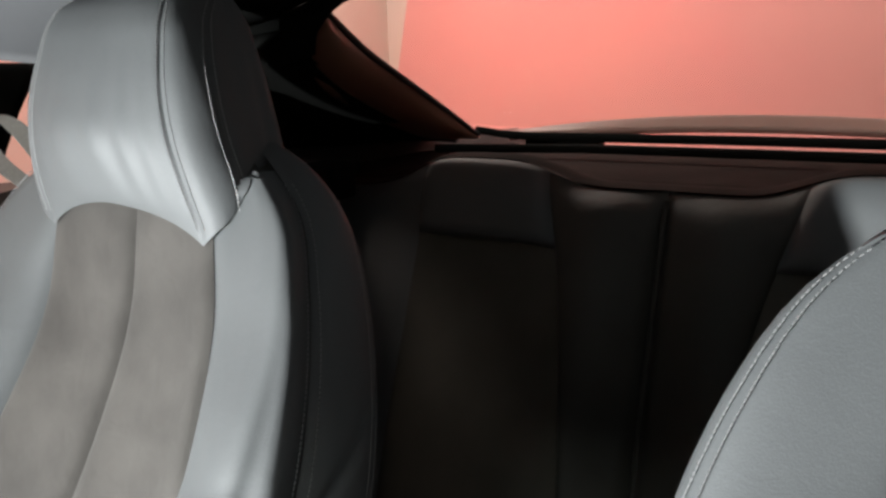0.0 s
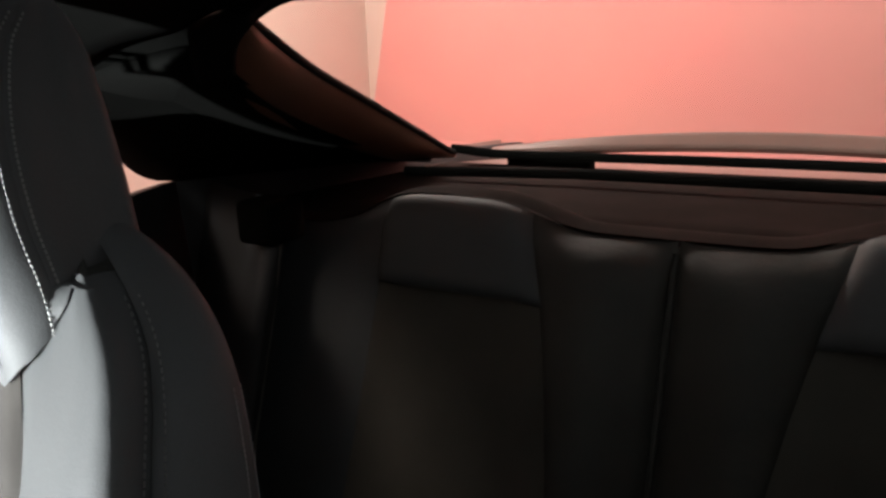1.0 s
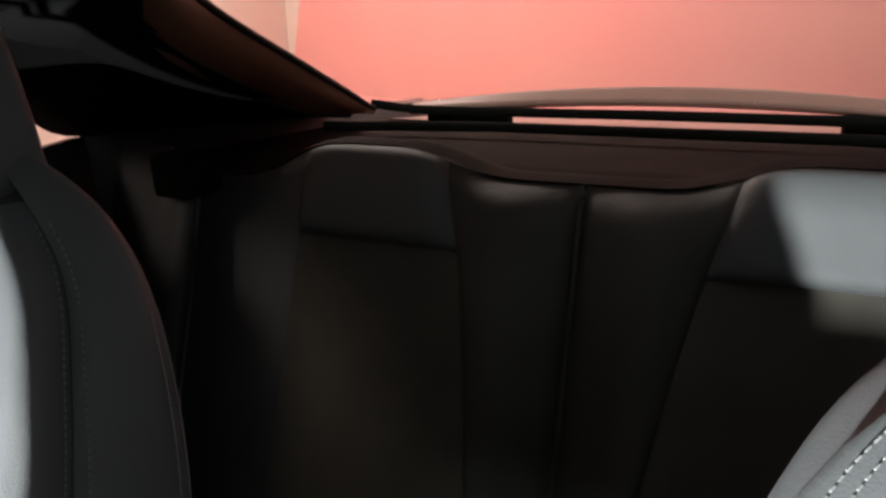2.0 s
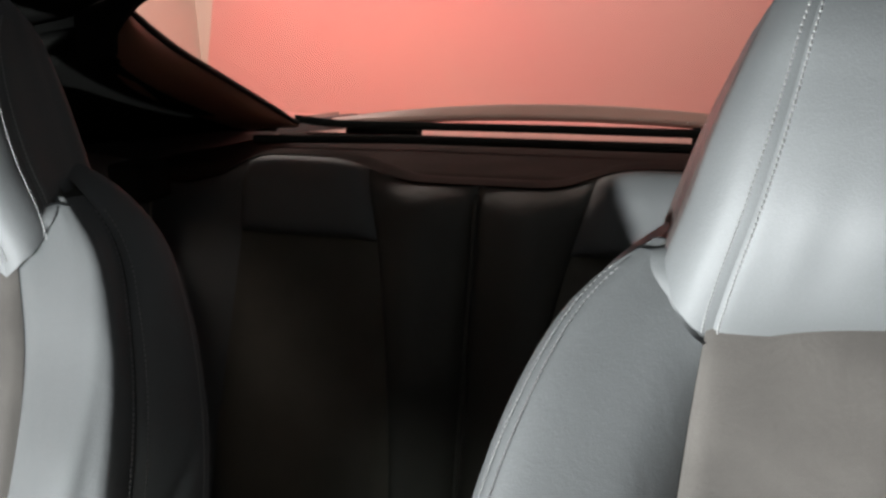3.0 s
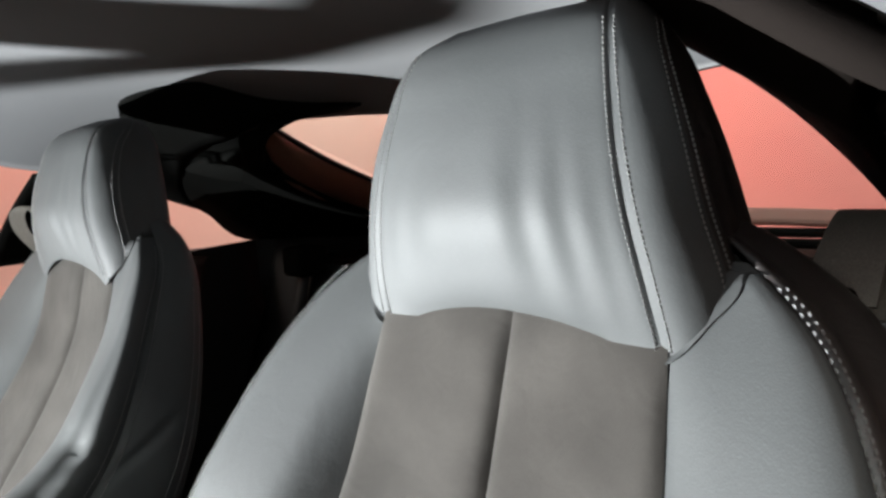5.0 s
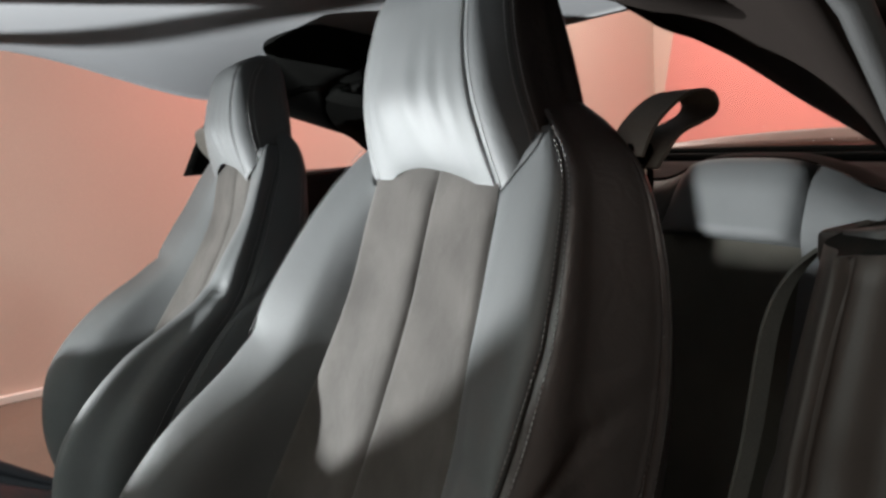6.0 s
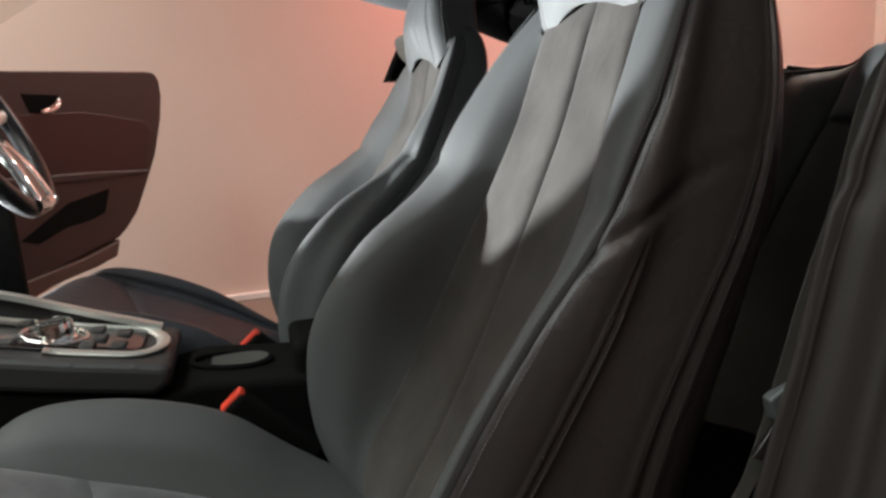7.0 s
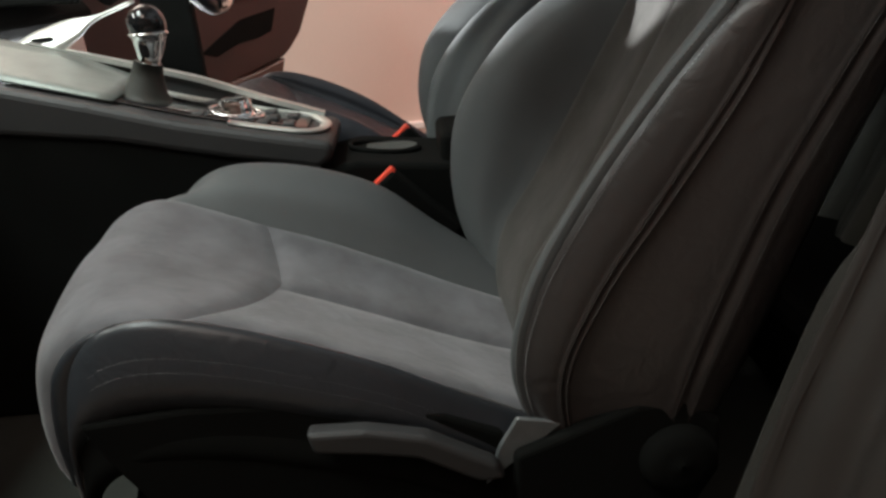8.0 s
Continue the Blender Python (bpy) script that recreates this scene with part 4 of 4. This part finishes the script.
    ws = C("windscreen", plate("windscreen", [(-0.74, -1.50, 0.70), (0.74, -1.50, 0.70), (0.62, -0.68, 1.15), (-0.62, -0.68, 1.15)], 0.005, 16, 8, -0.03), GLASS, "raked windscreen")
    ws.visible_shadow = False
    for sx, ax in ((1, -2.05), (-1, -2.05), (1, 1.25), (-1, 1.25)):
        wh = C("wheel", tube("wheel", [(sx * 0.70, ax, 0.12), (sx * 0.71, ax, 0.12), (sx * 0.87, ax, 0.12), (sx * 0.88, ax, 0.12)], [0.29, 0.32, 0.32, 0.29], 36), RUBBER)
        C("rim", tube("rim", [(sx * 0.86, ax, 0.12), (sx * 0.885, ax, 0.12)], [0.22, 0.21], 30), ALUMINIUM, parent=wh)
    return car


GLOSS_TRIM = shader("satin_trim", (0.34, 0.17, 0.11), 0.32, spec=0.7, mottled=0.2, mottle_size=5)
CAR = car_body()


# ---- dash, console, controls ----
def dashboard():
    d = thing("dashboard", (0, 0, 0), "black soft-touch dashboard with bright metal trim", "dashboard")
    prof = [(-1.60, 0.68), (-1.40, 0.695), (-1.26, 0.70), (-1.205, 0.69), (-1.185, 0.66), (-1.205, 0.62), (-1.25, 0.595), (-1.37, 0.585), (-1.60, 0.57)]
    part("body", slab("body", prof, 1.44, "x", 0.012, 3, at=-0.72), PLASTIC_BLACK, d, "black padded dashboard body")
    part("glove_box", slab("glove_box", [(-1.22, 0.60), (-1.24, 0.54), (-1.27, 0.42), (-1.37, 0.36), (-1.60, 0.34), (-1.60, 0.58)], 0.56, "x", 0.012, 3, at=0.14), PLASTIC_BLACK, d, "black glove box lid")
    def hood(U, V):
        t = np.pi * U
        return np.stack([-0.37 + 0.20 * np.cos(t) * (1 - 0.12 * V), -0.99 - 0.30 * V, 0.695 + (0.072 - 0.02 * V) * np.sin(t)], -1)
    part("binnacle_hood", patch("binnacle_hood", hood, 0.0, 1.0, 0.0, 1.0, 28, 8, thick=0.012), PLASTIC_BLACK, d, "hooded instrument binnacle")
    # bare metal strut at the side of the centre stack
    high = [(-0.118, -0.868, 0.695), (-0.121, -0.936, 0.673), (-0.123, -0.990, 0.667), (-0.124, -1.030, 0.656), (-0.124, -1.068, 0.642), (-0.120, -1.132, 0.604)]
    low = [(-0.117, -0.870, 0.691), (-0.118, -0.945, 0.664), (-0.104, -0.974, 0.638), (-0.098, -1.020, 0.617), (-0.098, -1.068, 0.612), (-0.112, -1.134, 0.597)]
    strut = part("centre_strut", strip("centre_strut", high, low, 0.008, 30), ALUMINIUM, d, "curved bright metal fin of the centre stack")
    part("fin_recess", slab("fin_recess", [(-1.083, 0.626), (-1.052, 0.644), (-1.022, 0.646), (-1.014, 0.640), (-1.030, 0.629), (-1.075, 0.621)], 0.004, "x", 0.0015, 2, at=-0.106), GLOSS_BLACK, strut, "dark recess in the fin")
    part("centre_fascia", slab("centre_fascia", [(-1.25, 0.745), (-1.22, 0.72), (-1.23, 0.66), (-1.27, 0.60), (-1.40, 0.55), (-1.40, 0.745)], 0.20, "x", 0.01, 3, at=-0.10), GLOSS_BLACK, d, "glossy black centre stack")
    return d


def console():
    c = thing("centre_console", (0, 0, 0), "dark centre console with an aluminium shift surround, between the seats", "centre console")
    prof_top = [(-1.06, 0.600), (-0.90, 0.557), (-0.78, 0.522), (-0.66, 0.494), (-0.58, 0.478), (-0.535, 0.468)]
    bot = [(-0.535, 0.440), (-0.56, 0.425), (-0.71, 0.455), (-0.88, 0.495), (-1.06, 0.520)]
    part("upper", slab("upper", prof_top + bot, 0.205, "x", 0.012, 3, at=-0.1025), PLASTIC, c, "padded upper console")
    ztop = lambda y: np.interp(y, [-1.20, -0.90, -0.78, -0.66, -0.58, -0.535], [0.640, 0.557, 0.522, 0.494, 0.478, 0.468])
    # aluminium ring: two rails and a rounded end
    ring = [(0.066, y, ztop(y) + 0.003) for y in np.linspace(-0.70, -0.60, 6)]
    ring += [(0.066 * math.cos(a), -0.60 + 0.048 * math.sin(a), ztop(-0.60 + 0.048 * math.sin(a)) + 0.003) for a in np.linspace(0.15, math.pi - 0.15, 16)]
    ring += [(-0.066, y, ztop(y) + 0.003) for y in np.linspace(-0.60, -1.04, 16)]
    ahead = np.linspace(-1.22, -0.872, 9)
    part("front_plate", strip("front_plate", [(0.074, y, ztop(y) + 0.004) for y in ahead], [(-0.092, y, ztop(y) + 0.012 + 0.020 * np.clip((-0.872 - y) / 0.12, 0, 1)) for y in ahead], 0.004, 14), SATIN, c, "pale aluminium plate ahead of the gear lever")
    part("shift_surround", tube("shift_surround", ring, 0.0105, 12, 0.4), ALUMINIUM, c, "brushed aluminium surround")
    rail = [(-0.10 + 0.032 * np.clip((y + 0.78) / 0.22, 0, 1), y, ztop(y) + 0.008 + 0.026 * np.clip((-0.56 - y) / 0.22, 0, 1)) for y in np.linspace(-1.06, -0.56, 16)]
    part("side_rail", ribbon("side_rail", rail, 0.018, 0.009), ALUMINIUM, c, "pale aluminium side rail")
    part("rail_skirt", strip("rail_skirt", [(x - 0.004, y, z - 0.004) for x, y, z in rail], [(x, y, ztop(y) - 0.03) for x, y, z in rail], 0.010, 16), PLASTIC, c, "dark flank below the side rail")
    part("panel", strip("panel", [(0.06, y, ztop(y) + 0.002) for y in np.linspace(-1.03, -0.58, 8)], [(-0.06, y, ztop(y) + 0.002) for y in np.linspace(-1.03, -0.58, 8)], 0.003, 16), GLOSS_BLACK, c, "gloss black control panel")
    kn = part("control_knob", tube("control_knob", [(0, -0.70, ztop(-0.70)), (0, -0.70, ztop(-0.70) + 0.010), (0, -0.70, ztop(-0.70) + 0.026), (0, -0.70, ztop(-0.70) + 0.030)], [0.030, 0.027, 0.026, 0.022], 30), CHROME, c, "round chrome control knob")
    part("knob_cap", tube("knob_cap", [(0, -0.70, ztop(-0.70) + 0.030), (0, -0.70, ztop(-0.70) + 0.0315)], 0.017, 24), GLOSS_BLACK, kn)
    part("knob_surround", tube("knob_surround", [(0.043 * math.cos(a), -0.70 + 0.043 * math.sin(a), ztop(-0.70 + 0.043 * math.sin(a)) + 0.006) for a in np.linspace(0, 2 * math.pi, 28)[:-1]], 0.004, 8, closed=True), CHROME, c)
    for x, y in ((-0.04, -0.65), (0.0, -0.64), (0.04, -0.65), (-0.03, -0.61), (0.03, -0.61), (-0.045, -0.75), (0.045, -0.75)):
        part("button", block("button", (x - 0.014, y - 0.011, ztop(y)), (x + 0.014, y + 0.011, ztop(y) + 0.009), 0.003, 2), PLASTIC, c)
    # tunnel, cup holder, rear block
    part("tunnel", slab("tunnel", [(-1.40, 0.50), (-1.05, 0.53), (-0.88, 0.50), (-0.70, 0.455), (-0.56, 0.42), (-0.50, 0.432), (-0.37, 0.418), (-0.18, 0.40), (0.12, 0.30), (0.12, 0.0), (-1.40, 0.0)], 0.19, "x", 0.01, 3, at=-0.095), PLASTIC_BLACK, c, "black tunnel side")
    rim = [(0.036 * math.cos(a), -0.455 + 0.060 * math.sin(a), 0.432 - 0.11 * (0.06 * math.sin(a) + 0.02)) for a in np.linspace(0, 2 * math.pi, 32)[:-1]]
    part("cup_holder_rim", tube("cup_holder_rim", rim, 0.005, 8, closed=True), PLASTIC_BLACK, c, "oval cup holder")
    part("cup_holder_well", slab("cup_holder_well", [(p[0] * 0.96, -0.455 + (p[1] + 0.455) * 0.96) for p in rim], 0.004, "z", 0, at=0.4265), CARPET, c)
    part("rear_block", block("rear_block", (-0.075, -0.36, 0.38), (0.075, -0.20, 0.462), 0.014, 3), PLASTIC_BLACK, c, "small dark armrest block")
    return c


def gear_lever():
    g = thing("gear_lever", (0, 0, 0), "chrome-topped gear lever in a leather gaiter on the console", "gear lever")
    part("gaiter", tube("gaiter", [(0, -0.845, 0.535), (0, -0.842, 0.555), (0, -0.835, 0.58), (0, -0.828, 0.602)], [0.045, 0.034, 0.026, 0.022], 24), LEATHER_DARK, g, "black leather gaiter")
    part("collar", tube("collar", [(0, -0.828, 0.596), (0, -0.824, 0.612), (0, -0.820, 0.634), (0, -0.818, 0.648)], [0.014, 0.019, 0.025, 0.028], 28), CHROME, g, "bright metal collar")
    part("collar_inlay", block("collar_inlay", (0.018, -0.831, 0.612), (0.0245, -0.815, 0.634), 0.003, 2), GLOSS_BLACK, g)
    ball = [(0, -0.817, 0.662 + 0.030 * math.sin(a)) for a in np.linspace(-1.1, 1.55, 12)]
    part("knob", tube("knob", ball, [0.030 * math.cos(a) for a in np.linspace(-1.1, 1.55, 12)], 28), GLOSS_BLACK, g, "glossy dark round gear knob")
    part("knob_ring", tube("knob_ring", [(0.0285 * math.cos(a), -0.818 + 0.0285 * math.sin(a), 0.647) for a in np.linspace(0, 2 * math.pi, 30)[:-1]], 0.003, 8, closed=True), CHROME, g)
    return g


def steering_wheel():
    w = thing("steering_wheel", (0, 0, 0), "black leather steering wheel with bright metal spokes", "steering wheel")
    m = pose(-0.39, -0.862, 0.825, 24, 0, 0)
    W = lambda pts: [tuple(m @ Vector((p[0], p[1], p[2]))) for p in pts]
    R = 0.178
    ring = []
    for a in np.linspace(0, 2 * math.pi, 72)[:-1]:
        x, z = R * math.cos(a), R * math.sin(a)
        ring.append((x, 0, max(z, -0.172)))
    part("rim", tube("rim", W(ring), 0.019, 14, up=(0.3, 1, 0.2), closed=True), GLOSS_LEATHER, w, "thick leather rim, flattened below")
    part("hub", tube("hub", W([(0, -0.055, 0), (0, -0.03, 0), (0, -0.002, 0), (0, 0.008, 0)]), [0.055, 0.066, 0.066, 0.050], 30), PLASTIC, w, "round horn pad")
    for x0, z0, x1, z1 in ((-0.06, 0.01, -0.165, 0.02), (0.06, 0.01, 0.165, 0.02)):
        part("spoke", tube("spoke", W([(x0, -0.008, z0), ((x0 + x1) / 2, -0.003, (z0 + z1) / 2), (x1, 0.0, z1)]), [0.022, 0.016, 0.014], 12, 0.6, up=(0, 1, 0)), ALUMINIUM, w, "metal spoke")
    for s in (-1, 1):
        part("spoke", tube("spoke", W([(s * 0.020, 0.004, -0.04), (s * 0.034, 0.014, -0.10), (s * 0.042, 0.014, -0.160), (s * 0.042, 0.012, -0.172)]), [0.015, 0.015, 0.016, 0.013], 12, 0.7, up=(0, 1, 0)), CHROME, w, "bright lower spoke")
    fill = [W([(x * k, y, z)])[0] for x, y, z, k in ((0.020, 0.004, -0.05, 1), (0.036, 0.010, -0.11, 1), (0.042, 0.010, -0.165, 1))]
    other = [W([(-x, y, z)])[0] for x, y, z in ((0.020, 0.004, -0.05), (0.036, 0.010, -0.11), (0.042, 0.010, -0.165))]
    part("lower_pad", strip("lower_pad", fill, other, 0.010, 10), GLOSS_BLACK, w, "glossy dark web between the lower spokes")
    part("rim_inlay", tube("rim_inlay", W([(-0.058, 0.012, -0.172), (0, 0.012, -0.174), (0.058, 0.012, -0.172)]), 0.013, 12, up=(0, 1, 0)), CHROME, w, "bright inlay at the foot of the rim")
    part("column", tube("column", [tuple(m @ Vector((0, -0.05, 0))), tuple(m @ Vector((0, -0.13, 0))), tuple(m @ Vector((0, -0.2, 0.0)))], [0.06, 0.065, 0.07], 24), PLASTIC_BLACK, w, "column shroud")
    for s in (-1, 1):
        part("stalk", tube("stalk", W([(s * 0.05, -0.075, 0.0), (s * 0.12, -0.065, 0.01), (s * 0.17, -0.055, 0.015)]), [0.008, 0.009, 0.012], 10), CHROME, w, "control stalk")
    return w


GLOSS_LEATHER = shader("worn_leather", (0.02, 0.02, 0.021), 0.25, grain=0.2, grain_size=900, bump=0.15, mottled=0.2)
dashboard(), console(), gear_lever(), steering_wheel()


def car_door(car):
    """Opened outwards. Along: from the free edge to the hinge; up in metres."""
    free, hinge = Vector((-1.85, -0.69, 0)), Vector((-0.95, -1.42, 0))
    along = (hinge - free).normalized()
    inward = Vector((-along.y, along.x, 0))
    if inward.x < 0:
        inward = -inward
    P = lambda s, z, o=0.0: tuple(free + along * s + inward * o + Vector((0, 0, z)))

    def sheet(name, outline, lo, hi, bevel=0.006):
        bm = bmesh.new()
        a = [bm.verts.new(P(s, z, lo)) for s, z in outline]
        b = [bm.verts.new(P(s, z, hi)) for s, z in outline]
        bm.faces.new(a[::-1]), bm.faces.new(b)
        for i in range(len(a)):
            j = (i + 1) % len(a)
            bm.faces.new((a[i], a[j], b[j], b[i]))
        bmesh.ops.recalc_face_normals(bm, faces=bm.faces[:])
        bmesh.ops.bevel(bm, geom=bm.edges[:], offset=bevel, segments=2, affect="EDGES", profile=0.5)
        me = bpy.data.meshes.new(name)
        bm.to_mesh(me)
        bm.free()
        return me
    rear = [(0.03, 1.012), (0.0, 1.005), (-0.018, 0.98), (-0.02, 0.92), (0.0, 0.83), (0.05, 0.70), (0.11, 0.60), (0.18, 0.49), (0.24, 0.435), (0.285, 0.408)]
    d = part("door", sheet("door", rear + [(0.45, 0.375), (1.14, 0.24), (1.155, 0.30), (1.155, 0.93), (1.10, 0.99)], -0.05, 0.0), DOOR_TRIM, car, "open door with a brown-black panel and dark pocket")
    part("door_skin", sheet("door_skin", rear + [(0.30, 0.34), (0.60, 0.27), (1.14, 0.10), (1.155, 0.92), (1.10, 0.98)], -0.11, -0.05), PAINT, d, "dark bronze outer skin")
    part("kick_strip", sheet("kick_strip", [(0.285, 0.405), (0.31, 0.345), (0.40, 0.325), (0.76, 0.285), (1.14, 0.12), (1.14, 0.23), (0.76, 0.335), (0.45, 0.37)], -0.06, 0.012, 0.008), DOOR_TRIM_GLOSS, d, "glossy lower edge of the door")
    part("inlay", sheet("inlay", [(0.062, 0.79), (0.09, 0.825), (0.35, 0.868), (0.60, 0.865), (1.05, 0.84), (1.05, 0.68), (0.58, 0.672), (0.38, 0.655), (0.105, 0.65)], -0.004, 0.004, 0.002), DOOR_INLAY, d, "dark glossy inlay")
    part("armrest", sheet("armrest", [(0.11, 0.630), (0.38, 0.632), (0.82, 0.645), (0.82, 0.678), (0.38, 0.662), (0.115, 0.645)], 0.0, 0.016, 0.006), DOOR_TRIM, d, "slim armrest ledge")
    part("pocket", sheet("pocket", [(0.295, 0.592), (0.33, 0.51), (0.40, 0.492), (0.49, 0.485), (0.60, 0.450), (0.66, 0.47), (0.58, 0.51), (0.47, 0.565)], -0.002, 0.004, 0.001), PLASTIC_BLACK, d, "black door pocket opening")
    part("pull_cup", sheet("pull_cup", [(0.44, 0.925), (0.57, 0.93), (0.55, 0.87), (0.48, 0.865)], 0.0, 0.004, 0.001), PLASTIC_BLACK, d)
    part("door_handle", tube("door_handle", [P(0.45, 0.912, 0.016), P(0.465, 0.893, 0.022), P(0.49, 0.878, 0.022), P(0.52, 0.872, 0.016)], [0.007, 0.012, 0.012, 0.007], 12), CHROME, d, "chrome inner door handle")
    part("hinge_arm", tube("hinge_arm", [P(1.13, 0.5, -0.05), (-0.88, -1.38, 0.5)], 0.02, 10), PAINT, d)
    part("hinge_arm", tube("hinge_arm", [P(1.13, 0.25, -0.05), (-0.88, -1.38, 0.25)], 0.02, 10), PAINT, d)
    return d


DOOR_TRIM = shader("door_trim", (0.018, 0.010, 0.0075), 0.42, grain=0.15, grain_size=900, bump=0.2, mottled=0.2, mottle_size=5)
DOOR_INLAY = shader("door_inlay", (0.006, 0.004, 0.0035), 0.3, mottled=0.2, mottle_size=5)
DOOR_TRIM_GLOSS = shader("door_trim_gloss", (0.06, 0.035, 0.028), 0.22, mottled=0.2, mottle_size=5, coat=0.3)
car_door(CAR)


def seat_belt(s):
    b = thing("seat_belt", (0, 0, 0), "black seat belt with a bright tongue hanging by the post", "seat belt", "seat belts")
    path = [(0.690, 0.14, 0.862), (0.668, 0.112, 0.838), (0.660, 0.088, 0.80), (0.660, 0.066, 0.72), (0.660, 0.040, 0.65), (0.660, 0.015, 0.57), (0.660, -0.012, 0.49), (0.662, -0.055, 0.395), (0.680, -0.15, 0.04)]
    fine = mirrored([tuple(p) for p in hermite(np.linspace(0, 1, 9), path, np.linspace(0, 1, 50))], s)
    part("webbing", ribbon("webbing", fine, 0.016, 0.003, (0.30 * s, 0.9, 0.3)), WEBBING, b)
    part("slot", block("slot", (s * 0.690 - 0.014, 0.11, 0.838), (s * 0.690 + 0.014, 0.17, 0.862), 0.005), POST_TRIM, b, "black belt outlet")
    t = part("tongue", slab("tongue", [(-0.006, 0.552), (0.018, 0.565), (0.021, 0.545), (-0.001, 0.532)], 0.012, "x", 0.003, 2, at=s * 0.662 - 0.006), STEEL, b, "bright metal tongue")
    part("blade", slab("blade", [(-0.001, 0.540), (0.012, 0.548), (-0.012, 0.500), (-0.028, 0.508)], 0.005, "x", 0.001, 1, at=s * 0.672 - 0.0025), CHROME, t, "bright metal blade")
    return b


def belt_buckle(x, dy, dz):
    b = thing("belt_buckle", (0, dy, dz), "black belt buckle with a red release button", "belt buckle", "belt buckles")
    part("housing", slab("housing", [(-0.475, 0.412), (-0.445, 0.436), (-0.335, 0.330), (-0.365, 0.300)], 0.034, "x", 0.006, 2, at=x - 0.017), PLASTIC_BLACK, b)
    part("button", slab("button", [(-0.479, 0.414), (-0.448, 0.440), (-0.440, 0.432), (-0.470, 0.406)], 0.022, "x", 0.003, 2, at=x - 0.011), RED_PLASTIC, b, "red release button")
    part("stalk", slab("stalk", [(-0.36, 0.315), (-0.34, 0.325), (-0.27, 0.12), (-0.31, 0.10)], 0.012, "x", 0.002, 1, at=x - 0.006), PLASTIC_BLACK, b)
    return b


def rear_belt(s):
    b = thing("rear_seat_belt", (0, 0, 0), "grey rear seat belt webbing below a black guide", "seat belt", "rear seat belts")
    part("webbing", ribbon("webbing", mirrored([(0.60, 0.575, 0.86), (0.605, 0.552, 0.80), (0.612, 0.53, 0.70), (0.62, 0.505, 0.60), (0.628, 0.48, 0.50), (0.63, 0.46, 0.40)], s), 0.048, 0.003, (1, 0, 0)), WEBBING_GREY, b)
    part("guide", block("guide", (s * 0.60 - 0.036, 0.515, 0.80), (s * 0.60 + 0.036, 0.59, 0.865), 0.010), PLASTIC_BLACK, b, "black belt guide")
    return b


seat_belt(1), seat_belt(-1)
rear_belt(1), rear_belt(-1)
belt_buckle(0.120, 0.004, -0.013), belt_buckle(-0.112, 0.034, 0.002)
